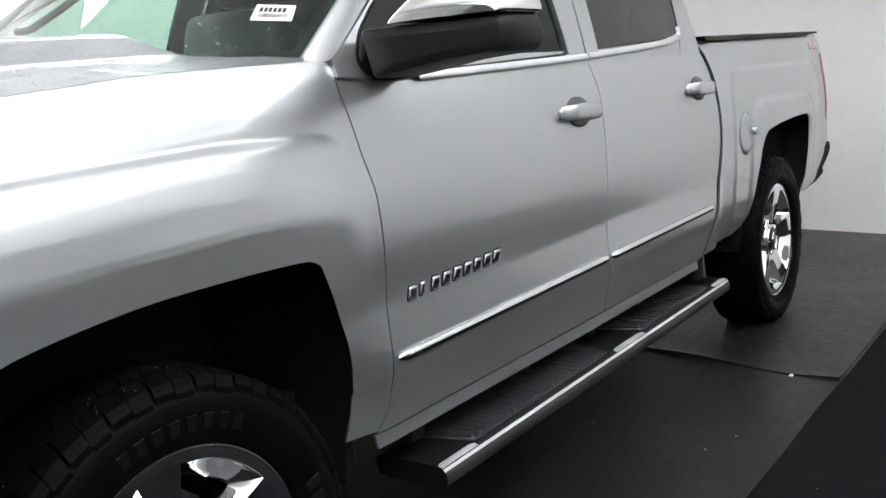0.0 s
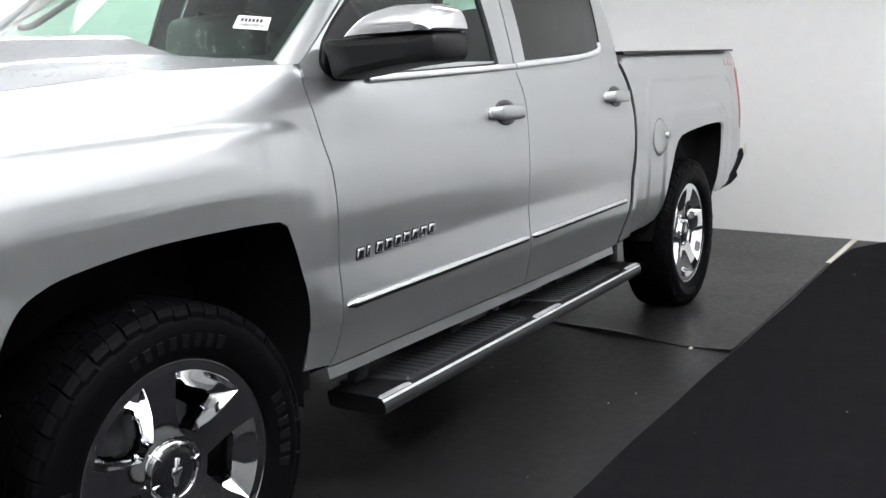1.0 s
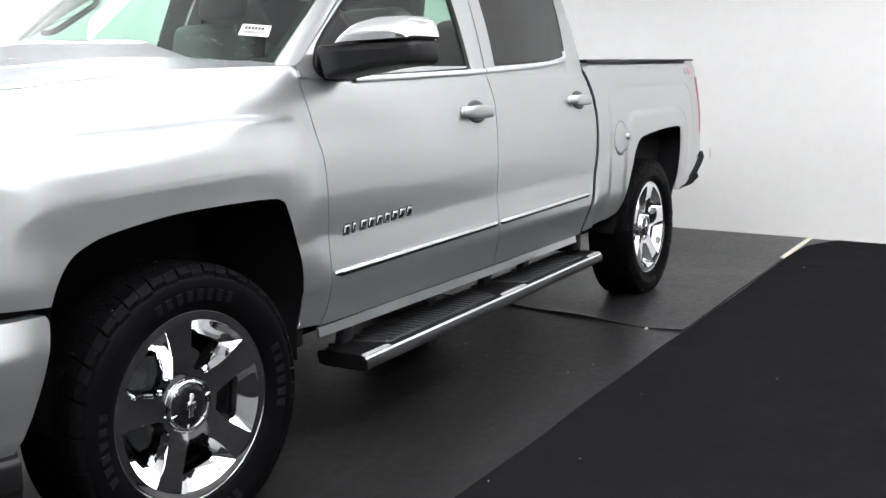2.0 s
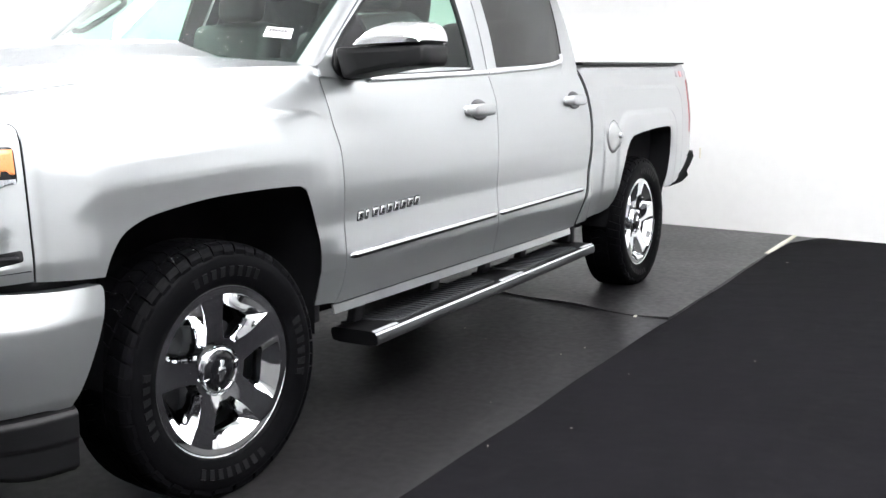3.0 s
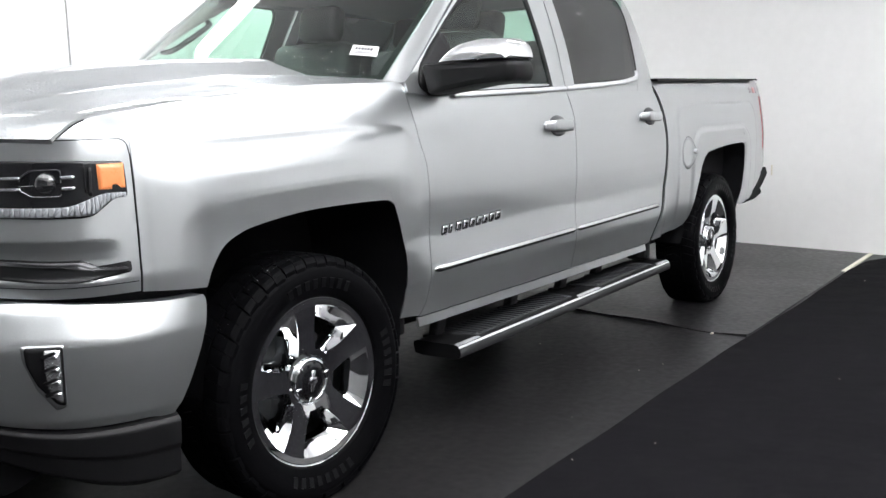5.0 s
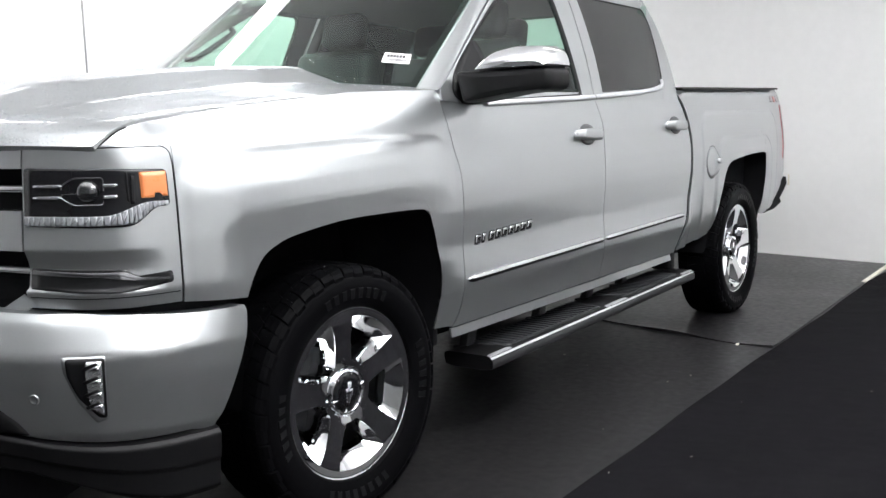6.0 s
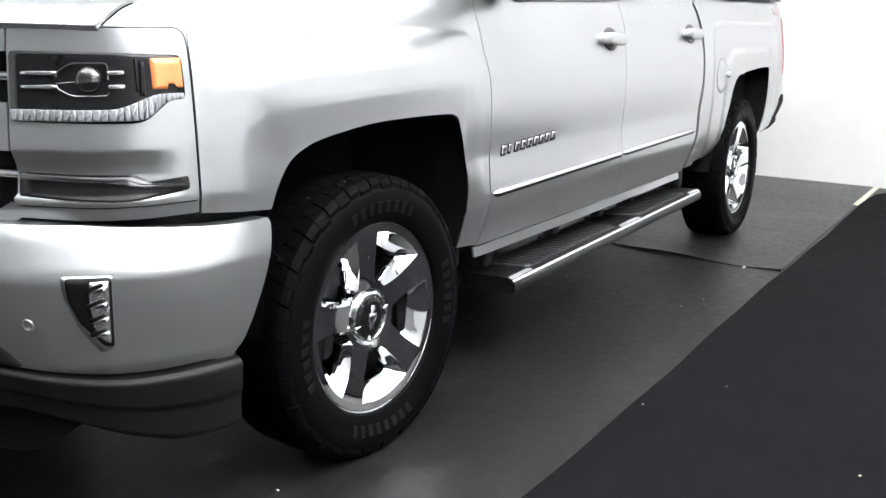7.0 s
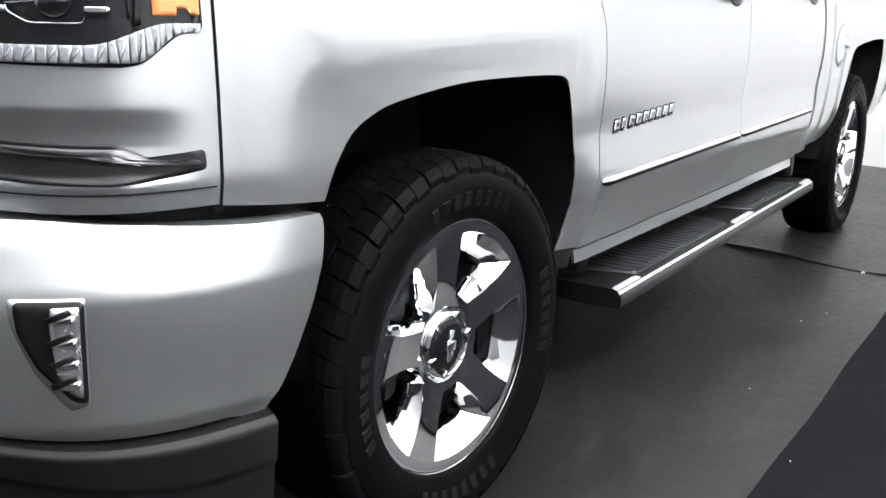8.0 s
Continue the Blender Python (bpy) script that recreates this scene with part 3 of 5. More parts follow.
tip = folded(cols, cols - [0.015, 0, 0.012], "lbt")
fill = folded(np.array([[flank(s, z, -0.0015) for z in np.linspace(1.150, 1.1915, 6)] for s in np.linspace(-0.5905, -0.63, 6)]), np.array([[flank(s, z, -0.012) for z in np.linspace(1.150, 1.1915, 6)] for s in np.linspace(-0.5905, -0.63, 6)]))
both("front_fender", join(main, tip), PAINT, truck)
both("corner_filler", fill, PAINT, truck)
seam = np.array([[flank(s, z, -0.004) for z in np.linspace(0.78, 1.20, 12)] for s in (-0.585, -0.601)])
both("panel_gap", grid(seam), VOID, truck)
# black arch edge and liner


def well(arch, y0, y1):
    rows = []
    for y, z in arch:
        p = flank(y, max(z, 0.5), -0.0035)
        rows.append([(p[0], y, z), (p[0] - 0.03, y, z), (0.55, y, z)])
    return grid(np.array(rows))


both("wheel_liner", join(well([(-0.412, 0.45)] + ARCH_F + [(0.50, 0.40)], -0.4, 0.48), as_mesh(box((0.45, -0.44, 0.30), (0.55, 0.50, 0.96)))), VOID, truck)

# ---- doors ----
def door_panel(y0, y1, gap0, gap1, z0, z1, n=70, m=60):
    z = np.linspace(z0, z1, m)
    a, b = y0(z) + gap0, y1(z) - gap1
    u = np.linspace(0, 1, n)
    s = a[None, :] * (1 - u[:, None]) + b[None, :] * u[:, None]
    zz = np.broadcast_to(z[None, :], s.shape)
    return folded(flank(s, zz), flank(s, zz, -0.03))


front_door = both("front_door", door_panel(DOOR_Y0, DOOR_Y1, 0.0022, 0.0022, 0.492, 1.300), PAINT, truck)
rear_door = both("rear_door", door_panel(DOOR_Y1, DOOR_Y2, 0.0022, 0.015, 0.492, 1.300), PAINT, truck)
rocker = paired([(0.605, 0.452, 0.600, 0.486), (1.6, 0.45, 1.6, 0.486), (2.66, 0.455, 2.70, 0.488)], 8, lambda s, z, o=0.0: flank(s, z, o - 0.004 + (0.486 - z) * 0.25), gap=0.05)
both("rocker_panel", rocker, PAINT, truck)

gap_z = np.linspace(0.50, 1.34, 24)
both("cab_gap", grid(np.array([[flank(float(DOOR_Y2(z)) + d, z, -0.012) for d in (-0.03, 0.045)] for z in gap_z])), VOID, truck)

# ---- cargo box ----
ARCH_R = [(3.215, 0.56), (3.26, 0.66), (3.30, 0.76), (3.345, 0.86), (3.395, 0.915), (3.45, 0.940), (3.60, 0.955), (3.85, 0.968), (4.07, 0.970), (4.13, 0.958), (4.165, 0.925), (4.172, 0.86), (4.150, 0.742), (4.12, 0.66), (4.09, 0.57)]
pairs = [(2.685, 0.500, 2.79, 1.352), (2.80, 0.505, 2.82, 1.352), (3.05, 0.52, 3.0, 1.353), (3.19, 0.535, 3.15, 1.355)]
for (y, z), ty in zip(ARCH_R, np.linspace(3.22, 4.20, len(ARCH_R))):
    pairs.append((y, z, ty, 1.355 + 0.012 * (ty - 3.2)))
pairs += [(4.16, 0.56, 4.26, 1.366), (4.36, 0.58, 4.45, 1.368), (4.58, 0.70, 4.60, 1.370), (4.655, 0.76, 4.648, 1.370)]


def box_warp(s, z):
    w = np.clip((3.15 - s) / 0.30, 0, 1)
    line = 2.685 + (z - 0.50) / 0.852 * 0.105
    return s + w * (DOOR_Y2(z) + 0.024 - line), z


both("box_side", paired(pairs, 90, flank, box_warp, gap=0.014), PAINT, truck)
both("wheel_liner", join(well([(3.19, 0.42)] + ARCH_R + [(4.08, 0.45)], 3.2, 4.2), as_mesh(box((0.45, 3.18, 0.36), (0.55, 4.20, 0.98)))), VOID, truck)
rail = np.array([[(0.945 - 0.012 * k[0], y, z0 + k[1] * (1 - 0.45 * (y - 2.845) / 1.76)) for k in ((-0.3, -0.004), (-0.4, 0.010), (0.6, 0.017), (6, 0.017), (6.5, -0.02))] for y, z0 in zip(np.linspace(2.845, 4.575, 40), np.linspace(1.352, 1.371, 40))])
both("rail_cap", grid(rail), BLACK, truck, "black plastic box rail cap")
part("box_inner", box((-0.86, 2.86, 0.62), (0.86, 4.62, 1.20)), VOID, truck)
gate = [[(x, 4.66 + 0.012 * math.cos(x * 1.5), z) for z in np.linspace(0.72, 1.37, 12)] for x in np.linspace(-0.80, 0.80, 20)]
part("tailgate", folded(np.array(gate), np.array(gate) - [0, 0.06, 0]), PAINT, truck)
tail = paired([(4.612, 0.905, 4.600, 1.262), (4.655, 0.90, 4.650, 1.266), (4.69, 0.90, 4.685, 1.266)], 14, lambda s, z, o=0.0: flank(s, z, o + 0.004) - np.stack([np.maximum(s - 4.64, 0) * 1.3, 0 * s, 0 * s], -1), gap=0.01)
both("tail_light", tail, RED_LENS, truck, "red tail light lens")
step_line = spline([(0.86, 4.62, 0.66), (0.87, 4.68, 0.67), (0.86, 4.76, 0.67), (0.80, 4.81, 0.68), (0.5, 4.86, 0.68), (0.0, 4.88, 0.68)], 8)
prof = [(-0.05, 0.03), (0.0, 0.09), (0.004, 0.03), (0.012, -0.02), (0.035, -0.055), (0.02, -0.075), (-0.06, -0.085)]
rows = []
for i, p in enumerate(step_line):
    d = step_line[min(i + 1, len(step_line) - 1)] - step_line[max(i - 1, 0)]
    nx, ny = d[1], -d[0]
    ln = math.hypot(nx, ny)
    k = 0.55 + 0.45 * min(i / 14, 1)
    rows.append([(p[0] + nx / ln * o, p[1] + ny / ln * o, p[2] + h * k * 1.25) for o, h in prof])
plate_line = [(4.36, 0.543), (4.48, 0.630), (4.58, 0.728), (4.66, 0.770), (4.74, 0.766), (4.835, 0.715), (4.755, 0.612), (4.80, 0.600), (4.86, 0.572), (4.72, 0.538)]
rows_mesh = join(grid(np.array(rows)), outline(dense(rounded(plate_line, 0.012), 0.02), lambda s, z, o=0.0: flank(s, z, o) - np.stack([np.maximum(s - 4.62, 0) * 0.06 + (0.76 - z) * 0.15, 0 * s, 0 * s], -1), -0.06, 0.004, 3))
both("rear_bumper", rows_mesh, VOID, truck, "dark rear bumper with a corner step")

# ---- hood ----
DOME = eased([(0.0, 0.120), (0.30, 0.113), (0.365, 0.105), (0.49, 0.042), (0.60, 0.032), (0.75, 0.020), (0.95, -0.002)], 0.022)
ROUND = eased([(0.0, 0.0), (0.03, 0.30), (0.08, 0.60), (0.15, 0.82), (0.25, 0.97), (0.33, 1.0), (3.0, 1.0)], 0.03)
LIP = eased([(-0.1, 0.0), (0.0, 0.0), (0.016, 0.034), (0.028, 0.042), (0.06, 0.045), (3.0, 0.045)], 0.008)
NX, NY = 121, len(HOOD_EDGE)
P = np.zeros((NX, NY, 3))
for i, u in enumerate(np.linspace(-1, 1, NX)):
    for j, (xe, ye, ze) in enumerate(HOOD_EDGE):
        x = (xe - 0.003) * u
        front = float(np.interp(abs(x), BELT[::-1, 0], BELT[::-1, 1])) + 0.012
        back = 0.60 - 0.10 * step(abs(x), 0.55, 0.36)
        y = front + (back - front) * (ye + 0.742) / (0.60 + 0.742)
        lift = float(np.interp(y, HOOD_EDGE[:, 1], HOOD_EDGE[:, 2]))
        base = ze * abs(u) ** 3 + (1 - abs(u) ** 3) * (1.198 + LIP(y - front) + max(lift - 1.243, 0))
        P[i, j] = (x, y, base + DOME(abs(x)) * ROUND(max(y - front, 0)))
P_HOOD = P
Q = P - np.array([0, 0, 0.012])
Q[:, 0, 1] += 0.01
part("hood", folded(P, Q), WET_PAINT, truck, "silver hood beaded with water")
part("hood_underside", box((-0.80, -0.70, 1.00), (0.80, 0.62, 1.20)), VOID, truck)

# ---- nose: header panels, lamps, grille ----
NOSE0, NOSE1 = -0.596, -1.012
nose_s = np.r_[NOSE0 - 0.030 * (1 - np.cos(np.linspace(0, math.pi / 2, 7))), np.linspace(NOSE0 - 0.04, NOSE1, 14)]
nose = paired([(s, 0.792, s, 1.188 - 0.026 * (1 - math.sqrt(1 - max(0, 1 - (NOSE0 - s) / 0.03) ** 2))) for s in nose_s], 90, flank)
both("lamp_bezel", nose, PAINT, truck)
corner = [flank(s, 1.1895 - 0.026 * (1 - math.sqrt(1 - max(0, 1 - (NOSE0 - s) / 0.03) ** 2)), -0.0003) for s in nose_s[:14]]
both("bezel_gap", tube([flank(NOSE0 + 0.001, 1.150, -0.0003)] + corner, 0.0016, 5), VOID, truck)
both("hood_gap", tube([p + np.array([0.0006, -0.0004, 0.0002]) for p in HOOD_EDGE[:16]], 0.0018, 5), VOID, truck)
lamp_line = [(-0.614, 1.132), (-0.612, 1.040), (-0.648, 1.040), (-0.70, 1.000), (-0.725, 0.994), (-1.006, 0.998), (-1.006, 1.143), (-0.80, 1.140)]
lamp = both("headlight", outline(dense(rounded(lamp_line, 0.014), 0.015), flank, -0.01, 0.002, 8), LAMP_BLACK, truck, "dark projector headlight with an amber reflector")


def on_lamp(name, pts, mat_, a, b, r=0.004, label=""):
    both(name, outline(dense(rounded(pts, r), 0.012), flank, a, b, 2), mat_, lamp, label)


for pts in ([(-0.700, 1.120), (-0.703, 1.050), (-0.712, 1.050), (-0.708, 1.120)], [(-0.716, 1.128), (-0.716, 1.058), (-0.7195, 1.058), (-0.7195, 1.128)]):
    on_lamp("inner_fin", pts, BLACK, 0.001, 0.010, 0.002)
on_lamp("amber_reflector", [(-0.617, 1.127), (-0.617, 1.065), (-0.630, 1.065), (-0.630, 1.074), (-0.652, 1.074), (-0.652, 1.063), (-0.685, 1.063), (-0.686, 1.127)], AMBER, 0.001, 0.0045, 0.002, "amber side reflector")
for z in (1.098, 1.070):
    on_lamp("chrome_bar", [(-0.742, z + 0.004), (-0.742, z - 0.004), (-0.776, z - 0.004), (-0.776, z + 0.004)], DULL_CHROME, 0.001, 0.009)
    on_lamp("chrome_bar", [(-0.885, z + 0.004), (-0.885, z - 0.004), (-0.970, z - 0.003), (-0.970, z + 0.003)], DULL_CHROME, 0.001, 0.009)
ring = [(-0.775, 1.052), (-0.850, 1.052), (-0.885, 1.068), (-0.885, 1.100), (-0.850, 1.118), (-0.775, 1.118)]
ring_line = dense(rounded(ring, 0.01), 0.01)[:-1]
both("bezel_ring", tube([flank(s, z, 0.007) for s, z in ring_line if z > 1.085], 0.0016, 6), SMOKE, lamp)
both("bezel_ring", tube([flank(s, z, 0.007) for s, z in ring_line if z < 1.088], 0.0014, 6), DULL_CHROME, lamp)
cs, cz = -0.815, 1.085
dome = []
for k in range(7):
    r = 0.028 * math.cos(k / 6 * math.pi / 2)
    dome.append([flank(cs + r * math.cos(a), cz + r * math.sin(a), 0.002 + 0.020 * math.sin(k / 6 * math.pi / 2)) for a in np.linspace(0, 2 * math.pi, 20, endpoint=False)])
both("projector_lens", grid(np.array(dome), close_v=True), LENS, lamp, "glossy dark projector lens")
leds = []
strip_top = lambda s: 1.0235 + 0.030 * float(step(s, -0.776, -0.660))
strip_low = lambda s: 1.000 + 0.041 * float(step(s, -0.716, -0.640))
edges_s = list(np.linspace(-0.618, -0.72, 6)) + list(np.linspace(-0.748, -1.003, 9))
cut = random.Random(12)
for a, b in zip(edges_s, edges_s[1:]):
    bold = 1.0 if b > -0.75 else 0.35
    m_ = a + (b - a) * cut.uniform(0.35, 0.65)
    n_ = a + (b - a) * cut.uniform(0.35, 0.65)
    lift = [0.005 + 0.006 * bold * cut.random() for k in range(3)]
    leds.append(join(outline([(a - 0.0006, strip_top(a)), (a - 0.0006, strip_low(a)), (n_, strip_low(n_))], flank, 0.001, lift[0], 1),
                     outline([(a - 0.0006, strip_top(a)), (n_, strip_low(n_)), (m_, strip_top(m_))], flank, 0.001, lift[1], 1),
                     outline([(m_, strip_top(m_)), (n_, strip_low(n_)), (b + 0.0006, strip_low(b)), (b + 0.0006, strip_top(b))], flank, 0.001, lift[2], 1)))
for led in leds:
    both("running_light", led, CLEAR_GREY, lamp)
slot_line = [(-0.620, 0.877), (-0.618, 0.848), (-0.66, 0.842), (-0.75, 0.832), (-1.005, 0.840), (-1.005, 0.892), (-0.74, 0.888), (-0.70, 0.868)]
slot = both("lower_slot", outline(dense(rounded(slot_line, 0.008), 0.015), flank, -0.01, 0.002, 5), SLOT_BLACK, truck, "smoked lower lamp slot")
both("chrome_bar", outline(dense(rounded([(-0.70, 0.866), (-0.74, 0.882), (-1.0, 0.886), (-1.0, 0.876), (-0.745, 0.872), (-0.71, 0.858), (-0.63, 0.856), (-0.63, 0.862)], 0.003), 0.02), flank, 0.001, 0.008, 1), SMOKE, slot)
both("seam_line", tube([flank(s, 0.820, 0.0005) for s in np.linspace(-0.602, -1.0, 24)], 0.0012, 5), VOID, truck)
back = np.array([[flank(s, z, -0.05) for z in (0.78, 1.18)] for s in np.linspace(NOSE1 + 0.01, BELT_S[-1], 16)])
both("grille_backing", grid(back), VOID, truck)
inner_s = np.linspace(NOSE1 - 0.005, BELT_S[-1], 16)
for z0, z1 in ((1.142, 1.187), (0.935, 1.036)):
    both("grille_frame", paired([(q, z0, q, z1) for q in inner_s], 6, flank, None, 0.04, "lbt"), PAINT, truck, "painted grille crossbar")
for z in (1.090, 0.880):
    bar = [[flank(q, z + h, o) for h, o in ((-0.012, -0.05), (-0.010, -0.022), (0.0, -0.012), (0.010, -0.022), (0.012, -0.05))] for q in inner_s]
    both("grille_bar", grid(np.array(bar)), DULL_CHROME, truck)
brace = [[flank(q + d, z + h, 0.004) for d, h in ((0.0, 0.0), (-0.012, 0.016), (-0.030, 0.028))] for q, z in zip(np.linspace(-0.985, -1.16, 12), np.linspace(0.800, 0.715, 12))]
both("grille_brace", grid(np.array(brace)), PAINT, truck, "slanting painted bar beside the lower grille")

# ---- bumper ----


S_B = np.r_[np.linspace(-0.43, -0.6, 14), np.linspace(-0.62, BUMPER_S[-1], 46)]
rows = []
for s in S_B:
    top = 0.762 + 0.022 * step(-s, 0.55, 0.95)
    bot = 0.452 + 0.030 * step(-s, 0.75, 1.15) - 0.012 * step(s, -0.62, -0.45)
    rows.append([bumper(s, bot + (top - bot) * v + (0.0)) for v in np.linspace(0, 1, 34)])
P = np.array(rows)
Q = np.array([[bumper(s, p[2], -0.05) for p in r] for s, r in zip(S_B, P)])
# the rear edge leans forward towards the bottom
lean = np.clip((-0.43 - P[:, :, 1]) / -0.2 + 1, 0, 1)
for i in range(14):
    w = 1 - i / 14
    for j in range(34):
        h = (0.74 - P[i, j, 2]) / 0.29
        d = -w * (0.100 * max(h, 0) ** 1.5 + 0.012 * max((P[i, j, 2] - 0.745) / 0.02, 0) ** 2)
        P[i, j] = bumper(S_B[i] + d, P[i, j, 2])
        Q[i, j] = bumper(S_B[i] + d, P[i, j, 2], -0.05)
front_bumper = both("front_bumper", folded(P, Q), PAINT, truck)
gapstrip = np.array([[flank(s, z, -0.03) for z in (0.745, 0.80)] for s in np.linspace(-0.42, BELT_S[-1], 40)])
both("bumper_filler", grid(gapstrip), VOID, truck)
rows = []
for s in np.r_[np.linspace(-0.535, -0.7, 8), np.linspace(-0.72, BUMPER_S[-1], 40)]:
    bot = 0.272 + 0.105 * step(-s, 0.62, 1.10)
    top = 0.446 + 0.030 * step(-s, 0.75, 1.15)
    rows.append([bumper(s, bot + (top - bot) * v, -0.016 - float(BUMP_IN(bot + (top - bot) * v)) - 0.014 * (1 - v) + 0.006 * float(step(v, 0.50, 0.56)) - 0.012 * float(step(v, 0.94, 1.0)) - 0.02 * float(step(v, 0.10, 0.0))) for v in np.linspace(0, 1, 28)])
P = np.array(rows)
both("air_dam", folded(P, P * [0.95, 0.95, 1] + [0, 0, 0.0]), BLACK, truck, "dark grey plastic lower air dam")
flap = np.array([[bumper(s, z, -0.075 - float(BUMP_IN(z))) for z in np.linspace(0.36 - 0.10 * float(step(-s, 0.84, 1.12)), 0.42, 6)] for s in np.linspace(-0.84, BUMPER_S[-1], 30)])
both("air_deflector", folded(flap, flap * [0.97, 0.97, 1]), VOID, truck, "black rubber air deflector")
pocket = [(-0.823, 0.686), (-0.828, 0.523), (-0.856, 0.513), (-0.900, 0.575), (-0.926, 0.650), (-0.928, 0.688)]
fogp = [(-0.826, 0.682), (-0.830, 0.527), (-0.850, 0.530), (-0.895, 0.585), (-0.916, 0.640), (-0.918, 0.684)]
both("fog_surround", outline(dense(rounded(pocket, 0.008), 0.012), bumper, -0.004, 0.0006, 4), PAINT, front_bumper)
fog = both("fog_lamp", outline(dense(rounded(fogp, 0.008), 0.01), bumper, -0.002, 0.005, 4), BLACK, front_bumper, "narrow upright fog lamp")
both("fog_reflector", outline(dense(rounded([(-0.832, 0.676), (-0.836, 0.536), (-0.850, 0.541), (-0.868, 0.572), (-0.872, 0.640), (-0.870, 0.676)], 0.005), 0.01), bumper, 0.004, 0.008, 3), FOG_SILVER, fog)
for z0 in (0.662, 0.628, 0.594, 0.562):
    both("fog_rib", outline([(-0.846, z0 + 0.012), (-0.842, z0 + 0.006), (-0.874, z0 - 0.008), (-0.878, z0 - 0.001)], bumper, 0.007, 0.013, 1), BLACK, fog)
    both("fog_facet", outline([(-0.874, z0 - 0.008), (-0.838, z0 + 0.003), (-0.840, z0 - 0.012)], bumper, 0.007, 0.0105, 1), CHROME, fog)
both("lower_opening", outline(dense(rounded([(-1.075, 0.515), (-1.045, 0.482), (-1.30, 0.478), (BUMPER_S[-1], 0.478), (BUMPER_S[-1], 0.56), (-1.14, 0.555)], 0.01), 0.02), bumper, -0.004, 0.003, 3), BLACK, front_bumper)
sens = [[bumper(-1.010 + r * math.cos(a), 0.581 + r * math.sin(a), o) for a in np.linspace(0, 2 * math.pi, 16, endpoint=False)] for r, o in ((0.014, -0.001), (0.014, 0.003), (0.011, 0.0045), (0.010, 0.0025), (0.001, 0.003))]
both("parking_sensor", grid(np.array(sens), close_v=True), PAINT, front_bumper)


# ---- cab above the belt ----
def strip(lower, upper, surface, m=6, fold=0.03, gap=0.04, sides="lrbt"):
    return paired([(*a, *b) for a, b in zip(lower, upper)], m, surface, None, fold, sides, gap)


WIN_F = [(0.69, 1.300), (1.20, 1.308), (1.655, 1.326), (1.675, 1.50), (1.705, 1.735), (1.690, 1.790), (1.42, 1.797), (1.32, 1.770), (1.159, 1.684), (0.972, 1.577), (0.786, 1.461), (0.703, 1.398), (0.662, 1.335)]
WIN_R = [(1.862, 1.336), (2.590, 1.368), (2.630, 1.385), (2.665, 1.47), (2.708, 1.58), (2.750, 1.70), (2.745, 1.785), (1.955, 1.79), (1.915, 1.56)]


def shield(u, v):
    """Windshield: u across from -1 to 1, v from the cowl up to the roof."""
    y = 0.60 + 0.66 * v - 0.17 * (1 - u * u) * (1 - 0.35 * v)
    z = 1.335 + 0.505 * v + 0.02 * (1 - u * u) * v
    x = u * (0.835 - 0.09 * v)
    return np.array((x, y, z))


# pillars, door frames and roof rails
GAP_LINE = [(0.575, 1.337), (0.605, 1.352), (0.75, 1.452), (0.897, 1.553), (1.07, 1.664), (1.25, 1.772), (1.34, 1.820)]
outer = [shield(1.0, v) + np.array([0.004, -0.004, 0.004]) for v in (-0.03, 0.02, 0.20, 0.40, 0.62, 0.86, 1.0)]
rows = []
for a_, g_ in zip(outer, GAP_LINE):
    b_ = house(*g_, 0.002)
    rows.append([a_ + (b_ - a_) * t + np.array([0.018, -0.012, 0.0]) * math.sin(math.pi * t) for t in np.linspace(0, 1, 8)])
rows = np.array([spline(c, 4) for c in np.array(rows).transpose(1, 0, 2)]).transpose(1, 0, 2)
both("windshield_pillar", folded(rows, rows - [0.03, -0.005, 0.01]), PAINT, truck)
fr_out = [(0.583, 1.30), (0.582, 1.337), (0.612, 1.354), (0.755, 1.450), (0.902, 1.550), (1.075, 1.661), (1.255, 1.770), (1.345, 1.812)]
fr_in = [(0.70, 1.290), (0.668, 1.320), (0.668, 1.345), (0.740, 1.428), (0.900, 1.535), (1.159, 1.686), (1.32, 1.772), (1.42, 1.799)]
both("door_frame", strip(fr_out, fr_in, lambda s, z, o=0.0: house(s, z, o + 0.004), 6, fold=0.012), PAINT, front_door)
both("roof_rail", strip([(1.38, 1.795), (2.0, 1.795), (2.73, 1.785)], [(1.30, 1.845), (2.0, 1.855), (2.80, 1.840)], house, 6), PAINT, truck)
both("door_frame", strip([(1.655, 1.305), (1.657, 1.330), (1.677, 1.50), (1.705, 1.735), (1.69, 1.796)], [(1.762, 1.305), (1.766, 1.33), (1.802, 1.50), (1.850, 1.735), (1.86, 1.796)], lambda s, z, o=0.0: house(s, z, o + 0.006), 5, fold=0.012), PAINT, front_door)
both("door_frame", strip([(1.770, 1.305), (1.774, 1.33), (1.810, 1.50), (1.858, 1.735), (1.868, 1.796)], [(1.862, 1.305), (1.864, 1.336), (1.903, 1.50), (1.945, 1.735), (1.955, 1.796)], lambda s, z, o=0.0: house(s, z, o + 0.006), 5, fold=0.012), PAINT, rear_door)
both("rear_pillar", strip([(2.58, 1.296), (2.630, 1.385), (2.695, 1.55), (2.750, 1.70), (2.745, 1.790)], [(2.790, 1.296), (2.808, 1.385), (2.838, 1.55), (2.855, 1.72), (2.82, 1.845)], house, 8, fold=0.012, sides="bt"), PAINT, truck)
